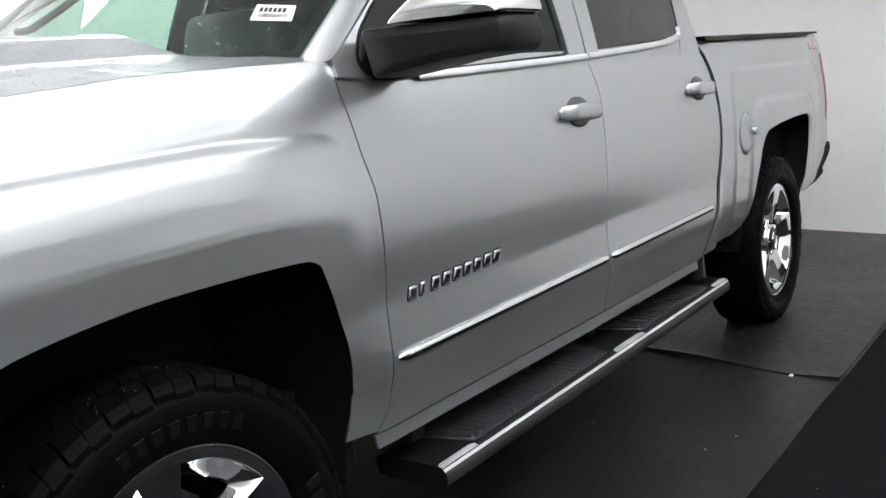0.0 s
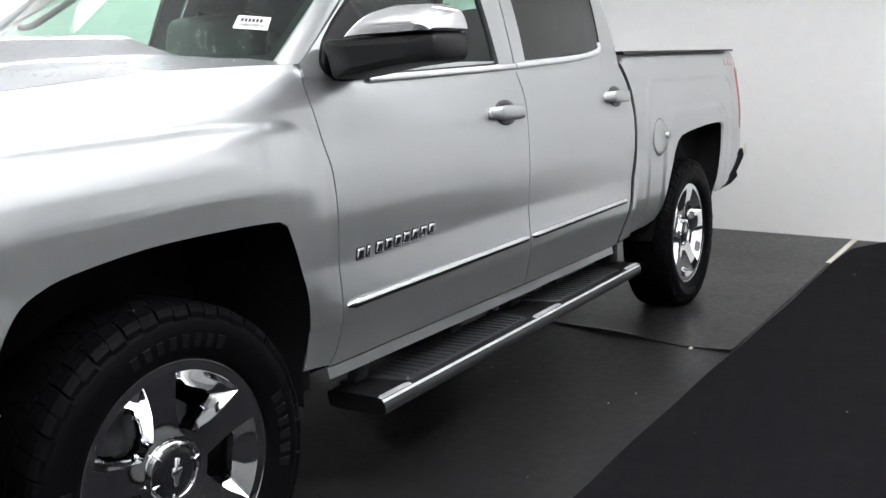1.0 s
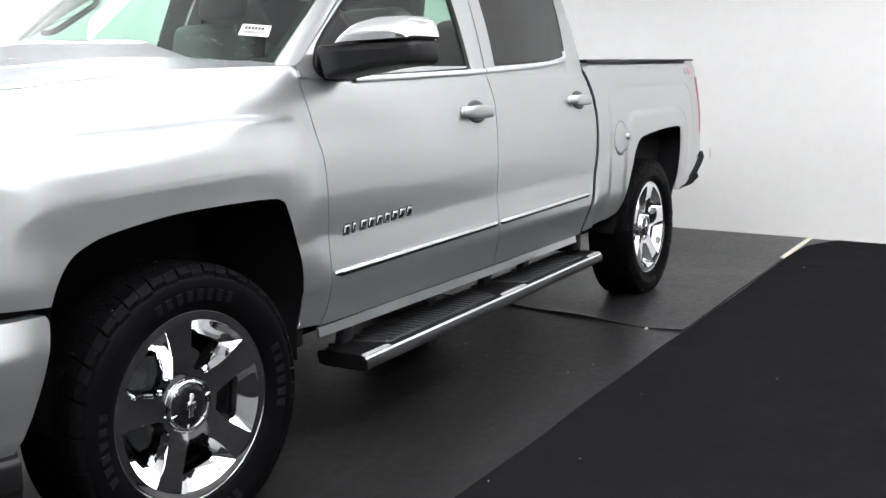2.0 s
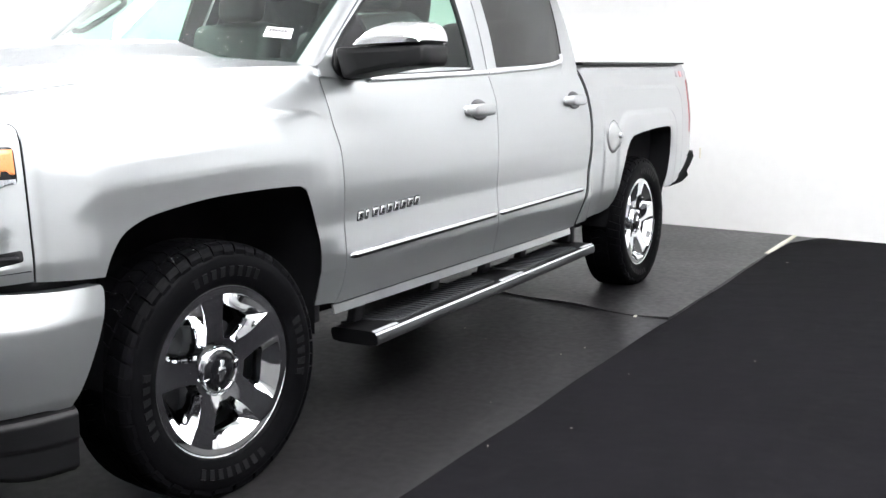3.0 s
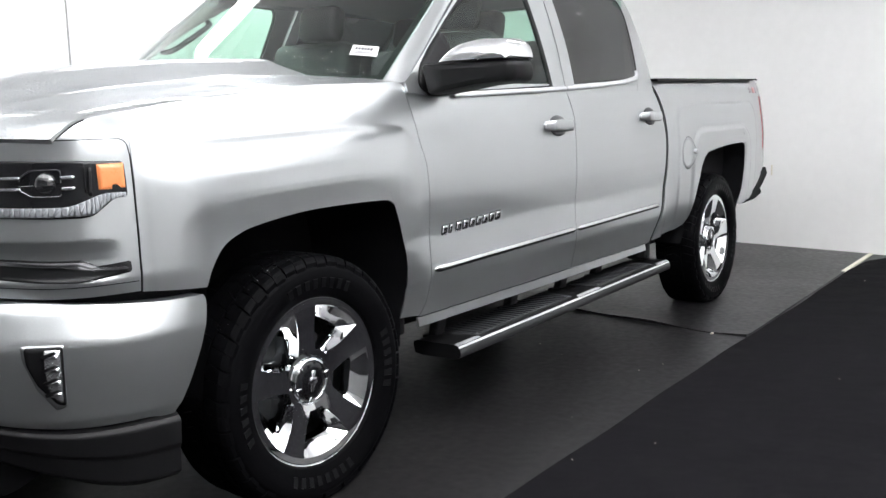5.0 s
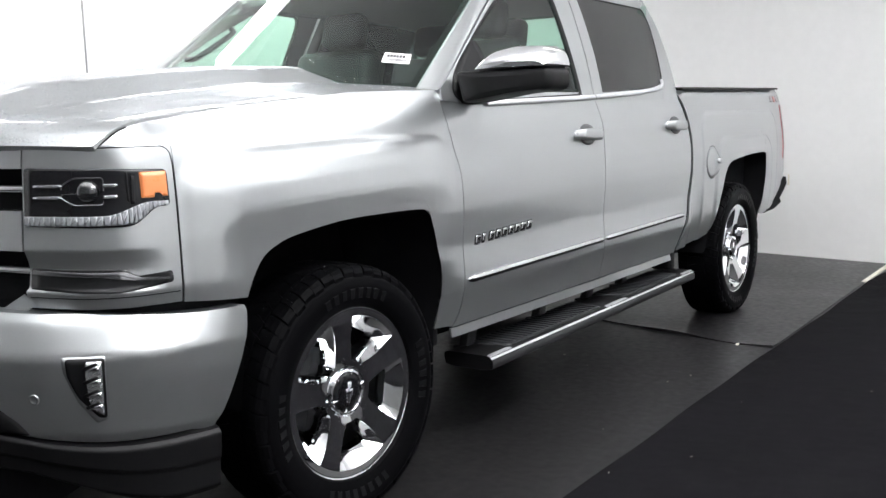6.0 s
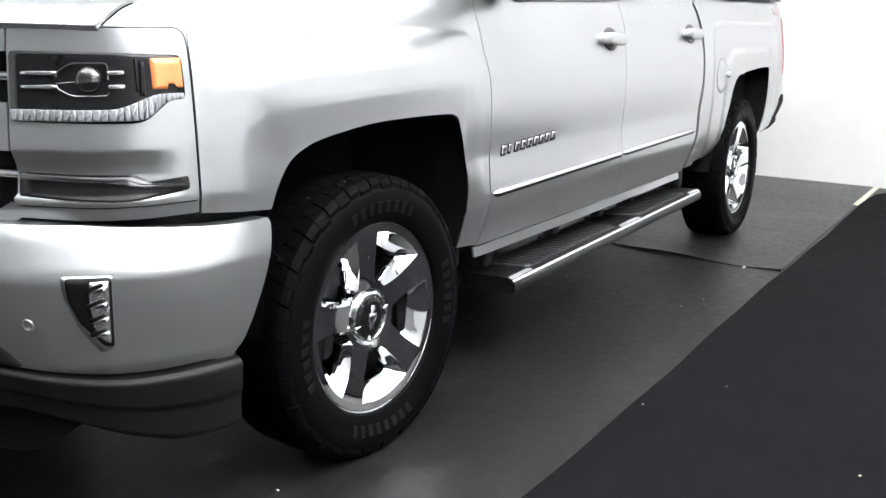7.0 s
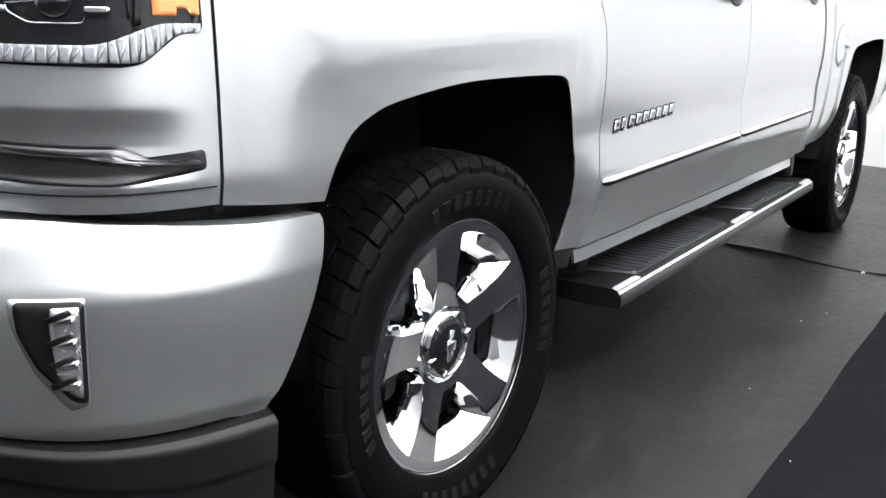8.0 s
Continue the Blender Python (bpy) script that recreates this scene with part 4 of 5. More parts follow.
both("belt_ledge", strip([(0.60, 1.292), (1.70, 1.294), (2.58, 1.296)], [(0.66, 1.334), (1.70, 1.334), (2.622, 1.372)], lambda s, z, o=0.0: house(s, z, o - 0.0005), 5, sides="b"), PAINT, truck)
# black seals round the panes
for name, win, owner, lift, inner, outer in (("window_seal", WIN_F, front_door, 0.0045, 0.005, 0.010), ("window_seal", WIN_R, rear_door, 0.0020, 0.002, 0.005)):
    c = np.mean(win, 0)
    o = dense(rounded(win, 0.03), 0.03)
    ring = np.array([[house(*(c + (np.array(p) - c) * (1 + k / np.linalg.norm(np.array(p) - c))), d) for k, d in ((outer, 0.0), (outer - 0.001, lift), (-inner, lift), (-inner, -0.02))] for p in o])
    both(name, grid(ring, close_u=True), BLACK, owner)
pane_f = outline(dense(rounded(WIN_F, 0.03), 0.04), house, -0.008, -0.006, 3)
pane_r = outline(dense(rounded(WIN_R, 0.03), 0.04), house, -0.002, 0.0, 3)
for mesh, mt, owner, lab in ((pane_f, GLASS, front_door, "green-tinted side glass"), (pane_r, PRIVACY, rear_door, "dark privacy glass")):
    ob = both("window_pane", mesh, mt, owner, lab)
for ob in bpy.data.objects:
    if ob.name.startswith("window_pane"):
        ob.visible_shadow = False
        smooth_by_angle(ob, 30)
# chrome belt strip
belt = eased([(0.5, 1.286), (0.85, 1.290), (1.71, 1.313), (2.20, 1.334), (2.45, 1.350), (2.54, 1.360), (2.70, 1.385)], 0.05)
for y0, y1, owner in ((0.86, 1.768, front_door), (1.782, 2.60, rear_door)):
    rows = [[(house(y, belt(y))[0] + o, y, float(belt(y)) + h) for h, o in ((-0.012, -0.004), (-0.010, 0.012), (-0.005, 0.015), (0.007, 0.009), (0.011, -0.004))] for y in np.linspace(y0, y1, 20)]
    both("belt_trim", grid(np.array(rows, float)), WORN_METAL, owner, "bright chrome belt strip")
corner = tube(spline([house(2.58, float(belt(2.58)), 0.006), house(2.612, 1.382, 0.006), house(2.622, 1.405, 0.004)], 6), 0.009, 8)
both("belt_trim", corner, WORN_METAL, rear_door)

# roof, windshield, rear glass
roof = np.array([[(x, y, 1.845 + 0.045 * (1 - (x / 0.74) ** 2) - 0.035 * ((y - 1.9) / 0.7) ** 2 * (1 if y > 1.9 else 0.6)) for y in np.linspace(1.28, 2.83, 18)] for x in np.linspace(-0.738, 0.738, 24)])
part("roof", folded(roof, roof - [0, 0, 0.03]), PAINT, truck)
part("headliner", grid(roof * [0.96, 1, 1] - [0, 0, 0.035]), TRIM_LIGHT, truck)


pane = np.array([[shield(u, v) for v in np.linspace(0, 1, 14)] for u in np.linspace(-1, 1, 30)])
ws = part("windshield", grid(pane), GLASS, truck, "green-tinted windshield speckled with drops")
ws.visible_shadow = False
frit = [grid(np.array([[shield(u_, v) + np.array([0, 0.006, -0.004]) for v in np.linspace(0, 1, 14)] for u_ in np.linspace(k, k * 0.945, 3)])) for k in (1, -1)]
frit.append(grid(np.array([[shield(u_, v) + np.array([0, 0.006, -0.004]) for v in (-0.02, 0.075)] for u_ in np.linspace(-0.945, 0.945, 24)])))
part("windshield_border", join(*frit), DASH, truck)
rg = np.array([[(x, 2.800 - 0.06 * v + 0.03 * (1 - (x / 0.8) ** 2), 1.36 + 0.44 * v) for v in np.linspace(0, 1, 6)] for x in np.linspace(-0.78, 0.78, 12)])
ob = part("rear_window", grid(rg), GLASS, truck)
ob.visible_shadow = False
part("cab_back", box((-0.93, 2.70, 0.55), (0.93, 2.775, 1.36), 0.01), PAINT, truck)
cowl = np.array([[(x, 0.50 + 0.24 * v - 0.10 * (1 - (x / 0.9) ** 2), 1.292 + 0.018 * v) for v in np.linspace(0, 1, 5)] for x in np.linspace(-0.88, 0.88, 20)])
part("cowl", grid(cowl), BLACK, truck, "black plastic cowl under the windshield")
for x0, x1 in ((0.62, 0.05), (-0.05, -0.60)):
    line = [np.array(shield(x0 + (x1 - x0) * t, 0.03 + 0.03 * math.sin(t * 3))) + [0, -0.012, 0.012] for t in np.linspace(0, 1, 12)]
    part("wiper", tube(line, 0.006, 6), BLACK, truck)
# stock sticker inside the windshield
su, sv = 0.825, 0.235
c = [shield(su + du, sv + dv) for du, dv in ((-0.068, -0.012), (0.072, -0.036), (0.052, 0.040), (-0.084, 0.064))]
cc = [np.array(p) + [0, -0.004, 0.003] for p in c]


def on_label(u, v):
    a = cc[0] * (1 - u) + cc[1] * u
    b = cc[3] * (1 - u) + cc[2] * u
    return a * (1 - v) + b * v


def plate(u0, u1, v0, v1, lift):
    return grid(np.array([[on_label(u, v) + np.array([0, -lift, lift * 0.6]) for v in (v0, v1)] for u in (u0, u1)]))


sticker = part("stock_label", join(plate(0, 1, 0, 1, 0), plate(0, 1, 0, 1, -0.0012)), WHITE, truck, "white paper label with dark print")
rnd = random.Random(3)
bars = [plate(0.14 + 0.115 * k, 0.14 + 0.115 * k + 0.085, 0.52, 0.80, 0.001) for k in range(6)]
u = 0.14
while u < 0.84:
    w = rnd.uniform(0.008, 0.03)
    bars.append(plate(u, u + w, 0.18, 0.42, 0.001))
    u += w + rnd.uniform(0.01, 0.025)
part("printed_bars", join(*bars), INK, sticker)

# ---- cabin ----
part("dashboard", grid(np.array([[(x, 0.62 + 0.5 * v, 1.30 + 0.03 * math.sin(v * 3.1) - 0.5 * max(v - 0.6, 0)) for v in np.linspace(0, 1, 12)] for x in np.linspace(-0.84, 0.84, 16)])), DASH, truck)
part("cabin_floor", box((-0.88, 0.65, 0.55), (0.88, 2.68, 0.72)), DASH, truck)
for sx in (1, -1):
    part("door_lining", box((sx * 0.90 - 0.03, 0.70, 0.6), (sx * 0.90 + 0.01, 2.68, 1.30)), DASH, truck)


def seat(x, y, w):
    """Seat with cushion, back and head restraint."""
    b = as_mesh(box((x - w / 2, y - 0.50, 0.95), (x + w / 2, y + 0.02, 1.08), 0.04, 3))
    back = as_mesh(box((-w / 2, -0.09, 0), (w / 2, 0.07, 0.60), 0.06, 4), Matrix.Translation((x, y, 1.0)) @ Matrix.Rotation(radians(-14), 4, "X"))
    head = as_mesh(box((-0.13, -0.06, 0.62), (0.13, 0.05, 0.80), 0.045, 4), Matrix.Translation((x, y, 1.0)) @ Matrix.Rotation(radians(-14), 4, "X"))
    return join(b, back, head)


for x in (0.42, -0.42):
    smooth_by_angle(part("seat", seat(x, 1.52, 0.52), SEAT, truck), 50)
for x in (0.50, 0.0, -0.50):
    smooth_by_angle(part("rear_seat", seat(x, 2.42, 0.50), SEAT, truck), 50)
TRIM_LINE = [(0.668, 1.345), (0.740, 1.428), (0.900, 1.535), (1.03, 1.612), (1.159, 1.686), (1.32, 1.772)]
rows = []
for y, z in TRIM_LINE:
    a, b = shield(0.955, (z - 1.335) / 0.505) + np.array([0, 0.016, -0.004]), house(y + 0.012, z, -0.035)
    rows.append([a + (b - a) * t_ + np.array([-0.02, 0.008, 0]) * math.sin(math.pi * t_) for t_ in np.linspace(0, 1, 6)])
both("pillar_trim", grid(np.array(rows)), TRIM_LIGHT, truck, "light grey pillar lining")
for sx in (1, -1):
    a, b = (np.array(house(0.98, 1.560, -0.05)) * [sx, 1, 1] for _ in range(2))
    b = np.array(house(1.19, 1.695, -0.05)) * [sx, 1, 1]
    pull = np.array([-0.05 * sx, 0.0, -0.012])
    grab = tube(spline([a + [0, -0.02, -0.01], a + pull * 0.8, a * 0.8 + b * 0.2 + pull, a * 0.2 + b * 0.8 + pull, b + pull * 0.8, b + [0, 0.02, 0.01]], 6), 0.013, 8)
    part("grab_handle", grab, GREY_PLASTIC, truck)
wheel_pts = [Vector((0.42 + 0.19 * math.cos(a), 1.02 + 0.10 * math.sin(a), 1.20 + 0.17 * math.sin(a))) for a in np.linspace(0, 2 * math.pi, 33)]
part("steering_wheel", join(tube(wheel_pts, 0.016, 8), as_mesh(box((0.36, 0.96, 1.15), (0.48, 1.04, 1.25), 0.02))), DASH, truck)

# ---- door handles, emblem, moldings, fuel door ----
def handle(y, z, owner):
    # Flat dark oval: the shade of the hollow behind the handle, as colour.
    cup = outline([(y + 0.006 + 0.080 * math.cos(a), z + 0.001 + 0.046 * math.sin(a)) for a in np.linspace(0, 2 * math.pi, 28, endpoint=False)], flank, 0.0005, 0.0015, 3)
    both("handle_cup_shade", cup, SMOKE, owner)
    rows = []
    for t in np.linspace(0, 1, 22):
        yy = y - 0.118 + 0.226 * t
        lift = 0.030 * (step(t, 0, 0.16) * (1 - step(t, 0.88, 1.0))) + 0.006
        h = 0.0250 * (0.55 + 0.45 * math.sin(math.pi * min(max(t, 0.02), 0.98)) ** 0.4)
        base = flank(yy, z)[0]
        rows.append([(base + lift + 0.008 * math.cos(a), yy, z + 0.004 * (1 - t) + h * math.sin(a) * 1.1) for a in np.linspace(0, 2 * math.pi, 14, endpoint=False)])
    g = grid(np.array(rows), close_v=True)
    g[1].extend([tuple(range(14)), tuple(range(21 * 14, 22 * 14))])
    both("handle", g, PAINT, owner)
    both("handle_foot", outline(dense(rounded([(y - 0.122, z + 0.016), (y - 0.122, z - 0.014), (y - 0.085, z - 0.016), (y - 0.085, z + 0.016)], 0.01), 0.01), flank, 0.0, 0.012, 1), PAINT, owner)
    both("handle_foot", outline(dense(rounded([(y + 0.105, z + 0.012), (y + 0.105, z - 0.014), (y + 0.060, z - 0.016), (y + 0.060, z + 0.016)], 0.01), 0.01), flank, 0.0, 0.014, 1), PAINT, owner)


handle(1.626, 1.150, front_door)
handle(2.640, 1.168, rear_door)
for y0, y1, owner in ((0.652, 1.766, front_door), (1.784, 2.735, rear_door)):
    zc = lambda y: 0.660 + 0.016 * (y - 0.65)
    rows = []
    for t in np.linspace(0, 1, 40):
        y = y0 + (y1 - y0) * t
        k = min(1, min(t, 1 - t) * 40 + 0.35)
        rows.append([flank(y, zc(y) + h * k, o * k) for h, o in ((-0.013, 0.0), (-0.012, 0.008), (-0.006, 0.013), (0.000, 0.014), (0.001, 0.014), (0.010, 0.012), (0.013, 0.0))])
    low = grid(np.array([r[:4] for r in rows]))
    high = grid(np.array([r[3:] for r in rows]))
    ob = both("side_molding", low, BLACK, owner, "dark side molding with a bright strip")
    both("bright_strip", high, CHROME, ob)
# raised bars where the model name stands
for k in range(9):
    y0 = 0.712 + 0.0465 * k
    z0 = 0.781 + 0.002 * k
    w = 0.014 if k == 1 else 0.030
    pts = [(y0, z0), (y0 + w, z0), (y0 + w + 0.006, z0 + 0.032), (y0 + 0.006, z0 + 0.032)]
    # A black plate round each bar draws the bar's dark shadow.
    shadow_pts = [(y0 - 0.003, z0 - 0.003), (y0 + w + 0.003, z0 - 0.003), (y0 + w + 0.009, z0 + 0.035), (y0 + 0.003, z0 + 0.035)]
    both("emblem_shadow", outline(dense(rounded(shadow_pts, 0.005, 2), 0.01), flank, 0.0, 0.003, 1), BLACK, front_door)
    both("emblem_bar", outline(dense(rounded(pts, 0.005, 2), 0.01), flank, 0.0, 0.006, 1), DULL_CHROME, front_door)
fy, fz, fr_ = 3.155, 0.950, 0.093
ringf = np.array([[flank(fy + fr_ * k * math.cos(a), fz + fr_ * k * math.sin(a), o) for k, o in ((1.0, 0.0010), (0.985, 0.0012), (0.968, 0.0012))] for a in np.linspace(0, 2 * math.pi, 48, endpoint=False)])
both("fuel_door", outline([(fy + fr_ * 0.975 * math.cos(a), fz + fr_ * 0.975 * math.sin(a)) for a in np.linspace(0, 2 * math.pi, 48, endpoint=False)], flank, -0.004, 0.0016, 3), PAINT, truck, other=False)
part("fuel_door_gap", grid(ringf, close_u=True), VOID, truck)
part("fuel_door_latch", outline([(fy + 0.082 + 0.016 * math.cos(a), fz + 0.004 + 0.016 * math.sin(a)) for a in np.linspace(0, 2 * math.pi, 20, endpoint=False)], flank, 0.0, 0.012, 1), PAINT, truck)
for k, (a, b, mt) in enumerate(((4.375, 4.445, GREY_INK), (4.458, 4.525, RED_INK), (4.540, 4.590, GREY_INK))):
    both("decal_bar", outline([(a, 1.285), (b, 1.285), (b, 1.322), (a, 1.322)], flank, 0.0004, 0.0014, 1), mt, truck)

# ---- mirror ----


def slabbed(points, ys, scales):
    """A block with an outline in x and z, its front and back edges rounded."""
    p = np.array(dense(rounded(points, 0.02), 0.015))
    c = p.mean(0)
    rows = [[(c[0] + (q[0] - c[0]) * k, y, c[1] + (q[1] - c[1]) * k) for q in p] for y, k in zip(ys, scales)]
    g = grid(np.array(rows), close_v=True)
    n = len(p)
    g[1].extend([tuple(range(n - 1, -1, -1)), tuple(range((len(rows) - 1) * n, len(rows) * n))])
    return g


BODY = [(0.955, 1.400), (1.336, 1.398), (1.340, 1.350), (1.326, 1.324), (1.20, 1.316), (1.07, 1.298), (0.985, 1.288)]
CAP = [(1.048, 1.402), (1.070, 1.440), (1.105, 1.468), (1.18, 1.481), (1.290, 1.476), (1.322, 1.454), (1.337, 1.400)]
mirror = both("side_mirror", slabbed(BODY, (0.645, 0.652, 0.668, 0.70, 0.80, 0.815), (0.5, 0.90, 0.975, 1.0, 1.0, 0.96)), BLACK, truck, "black door mirror with a wet chrome cap")
smooth_by_angle(mirror, 50)
p_cap = np.array(dense(rounded(CAP, 0.02), 0.012))
rows = [[(1.19 + (q[0] - 1.19) * kx, y, 1.402 + (q[1] - 1.402) * kz) for q in p_cap] for y, kx, kz in ((0.640, 0.95, 0.03), (0.6405, 0.975, 0.22), (0.645, 0.985, 0.44), (0.655, 0.99, 0.64), (0.672, 0.995, 0.82), (0.70, 1.0, 0.94), (0.80, 1.0, 1.0), (0.82, 0.98, 0.93))]
cap = grid(np.array(rows), close_v=True)
cap[1].append(tuple(range(7 * len(p_cap), 8 * len(p_cap))))
smooth_by_angle(both("mirror_cap", cap, CHROME, mirror), 60)
both("mirror_glass", slabbed([(1.06, 1.320), (1.320, 1.345), (1.315, 1.44), (1.09, 1.45)], (0.814, 0.822), (1.0, 0.98)), CHROME, mirror)
sail = [(0.668, 1.335), (0.705, 1.398), (0.788, 1.459), (0.90, 1.532), (0.925, 1.50), (0.945, 1.300), (0.75, 1.284), (0.695, 1.290)]
both("mirror_mount", outline(dense(rounded(sail, 0.015), 0.02), house, -0.004, 0.010, 3), BLACK, mirror)

# ---- running boards ----
BY0, BY1 = 0.775, 2.845
bz = lambda y: 0.350 + 0.013 * (y - BY0)
prof = [(0.800, -0.020), (0.803, -0.006), (0.820, 0.0), (0.985, 0.0), (1.005, -0.003), (1.014, -0.010), (1.021, -0.022), (1.022, -0.044), (1.012, -0.052), (0.985, -0.056), (0.84, -0.056), (0.808, -0.05)]
rows = []
for t in np.linspace(0, 1, 60):
    y = BY0 + (BY1 - BY0) * t
    rows.append([(x, y + (0.02 * (1.02 - x) / 0.2 if t > 0.5 else -0.0), bz(y) + h) for x, h in prof])
g = grid(np.array(rows), close_v=True)
n = len(prof)
g[1].extend([tuple(range(n - 1, -1, -1)), tuple(range(59 * n, 60 * n))])
board = both("running_board", g, BLACK, truck, "black running board with ribbed step pads")
smooth_by_angle(board, 40)
trim = np.array([[(x, y, bz(y) + h) for x, h in ((1.0125, -0.0046), (1.0142, -0.0068), (1.0168, -0.0110), (1.0172, -0.0125))] for y in np.linspace(BY0 - 0.001, BY1 + 0.001, 40)])
both("bright_strip", grid(trim), WORN_METAL, board)
face = np.array([[(x, y, bz(y) + h) for x, h in ((1.0195, -0.0135), (1.0226, -0.0160), (1.0232, -0.042), (1.0185, -0.0495))] for y in np.linspace(BY0 - 0.001, BY1 + 0.001, 40)])
both("side_face", grid(face), BOARD_GREY, board, "satin grey outer face")
# Pale patches put the highlights of the chrome line into the colour.
for y0, y1 in ((BY0 - 0.001, 0.935), (1.775, 2.005), (2.700, BY1 + 0.001)):
    patch = np.array([[(x + 0.008 * float(step(abs(t - 0.5), 0.40, 0.5)) * (1.012 - x) / 0.022, y0 + (y1 - y0) * t, bz(y0 + (y1 - y0) * t) + h) for x, h in ((0.990, 0.0008), (1.003, -0.0008), (1.0105, -0.0025))] for t in np.linspace(0, 1, 12)])
    both("highlight_patch", grid(patch), WORN_METAL, board, "bright metal patch as a highlight on the edge between the step pads")
rib_mesh = bpy.data.meshes.new("rib")
bm = box((-0.076, -0.008, 0), (0.076, 0.008, 0.0065), 0.004, 1)
bm.to_mesh(rib_mesh)
bm.free()
rib_mesh.materials.append(GREY_PLASTIC)
for y0, y1 in ((0.90, 1.80), (1.98, 2.72)):
    pad = rounded([(0.818, y0), (0.992, y0 + 0.05), (0.992, y1 - 0.05), (0.818, y1)], 0.02)
    c = np.mean(pad, 0)
    pv = [(x, y, bz(y) + 0.0005) for x, y in pad] + [(c[0] + (x - c[0]) * 0.985, c[1] + (y - c[1]) * 0.99, bz(y) + 0.006) for x, y in pad]
    m_ = len(pad)
    pf = [(i, (i + 1) % m_, m_ + (i + 1) % m_, m_ + i) for i in range(m_)] + [tuple(range(m_, 2 * m_))]
    ob = both("step_pad", (pv, pf), GREY_PLASTIC, board)
    for p in ob.data.polygons:
        p.use_smooth = False
    for yy in np.arange(y0 + 0.06, y1 - 0.06, 0.036):
        for sx in (1, -1):
            rib = new("rib", rib_mesh)
            rib.parent = board
            rib.matrix_basis = pose(sx * 0.906, yy, bz(yy) + 0.004)
for y in (0.895, 1.46, 1.93, 2.315):
    br = join(as_mesh(box((0.78, y - 0.035, bz(y) - 0.06), (0.84, y + 0.035, bz(y) - 0.002), 0.006)), as_mesh(box((-0.02, -0.03, 0), (0.02, 0.03, 0.16), 0.006), Matrix.Translation((0.82, y, bz(y) - 0.03)) @ Matrix.Rotation(radians(12), 4, "Y")))
    both("bracket", br, GREY_PLASTIC, board)

# ---- chassis ----
part("underbody", join(as_mesh(box((-0.80, -0.72, 0.40), (0.80, -0.42, 0.80))), as_mesh(box((-0.80, 0.50, 0.42), (0.80, 3.16, 0.60))), as_mesh(box((-0.70, 4.20, 0.45), (0.70, 4.60, 0.65))), as_mesh(box((-0.44, -0.6, 0.34), (-0.34, 4.6, 0.46))), as_mesh(box((0.34, -0.6, 0.34), (0.44, 4.6, 0.46))), as_mesh(box((-0.44, -0.7, 0.46), (0.44, 3.2, 1.0)))), VOID, truck)
both("sill_end", as_mesh(box((0.84, 2.645, 0.40), (0.965, 2.72, 0.53), 0.02)), BLACK, truck)
both("splash_guard", as_mesh(box((0.70, 0.52, 0.43), (0.93, 0.56, 0.52), 0.01)), BLACK, truck)
for y in (0.0, 3.645):
    part("axle", tube([(-0.78, y, 0.395), (0.78, y, 0.395)], 0.05, 10), STEEL, truck)

# ---- wheels ----
TYRE_R, RIM_R, RIM_X = 0.397, 0.272, 0.988


def tyre(n=120):
    prof = [(-0.205, 0.262), (-0.235, 0.30), (-0.240, 0.34), (-0.225, 0.378), (-0.195, 0.390), (-0.10, 0.391), (-0.010, 0.384), (0.009, 0.372), (0.021, 0.348), (0.020, 0.315), (0.012, 0.285), (0.005, 0.272), (-0.02, 0.266)]
    p = [tuple(q) for q in spline(prof, 3)]
    out = []
    # the sidewall carries two raised rings
    for o, r in p:
        bump = max(0.0030 * math.exp(-((r - 0.364) / 0.0025) ** 2), 0.0022 * math.exp(-((r - 0.292) / 0.002) ** 2)) if o > 0 else 0
        out.append((o + bump, r))
    rows = [[(o, r * math.cos(t), r * math.sin(t)) for o, r in out] for t in np.linspace(0, 2 * math.pi, n, endpoint=False)]
    return grid(np.array(rows), close_u=True)


LUGS = 54
LUG = 2 * math.pi / LUGS


def block(t0, t1, o0, o1, r0, r1, skew=0.0, r2=None):
    """A tread block between two angles, its outer edge lower by r2, with a sipe notch cut in its flank."""
    v = []
    for r in (r0, r1):
        for o, t in ((o0, t0), (o1, t0 + skew), (o1, t1 + skew), (o0, t1)):
            rr = r if not (r == r1 and o == o1 and r2) else r2
            v.append((o, rr * math.cos(t), rr * math.sin(t)))
    return v, [(0, 3, 2, 1), (4, 5, 6, 7), (0, 1, 5, 4), (1, 2, 6, 5), (2, 3, 7, 6), (3, 0, 4, 7)]


def lug(prof, t0, t1, skew, depth):
    """A tread block that follows the tyre's curve: prof gives (across, radius), skew the slant of its slits."""
    o0, o1 = prof[0][0], prof[-1][0]
    rows, low = [], []
    for t in np.linspace(t0, t1, 3):
        lean = [skew * ((o - o0) / (o1 - o0)) ** 1.5 for o, r in prof]
        rows.append([(o, r * math.cos(t + k), r * math.sin(t + k)) for (o, r), k in zip(prof, lean)])
        low.append([(o, (r - depth) * math.cos(t + k), (r - depth) * math.sin(t + k)) for (o, r), k in zip(prof, lean)])
    return folded(np.array(rows), np.array(low))


EDGE = [(-0.052, 0.4035), (-0.022, 0.4020), (-0.002, 0.3975), (0.009, 0.3885), (0.0160, 0.3770)]
SHOULDER_A = lug(EDGE, 0.0, LUG * 0.88, 0.050, 0.018)
SHOULDER_B = lug(EDGE[:3] + [(0.0075, 0.3895), (0.0125, 0.3825)], 0.0, LUG * 0.92, 0.036, 0.018)
RIB_BLOCK = lug([(-0.108, 0.4050), (-0.085, 0.4052), (-0.060, 0.4045)], 0.02, LUG * 0.92 + 0.02, 0.05, 0.016)
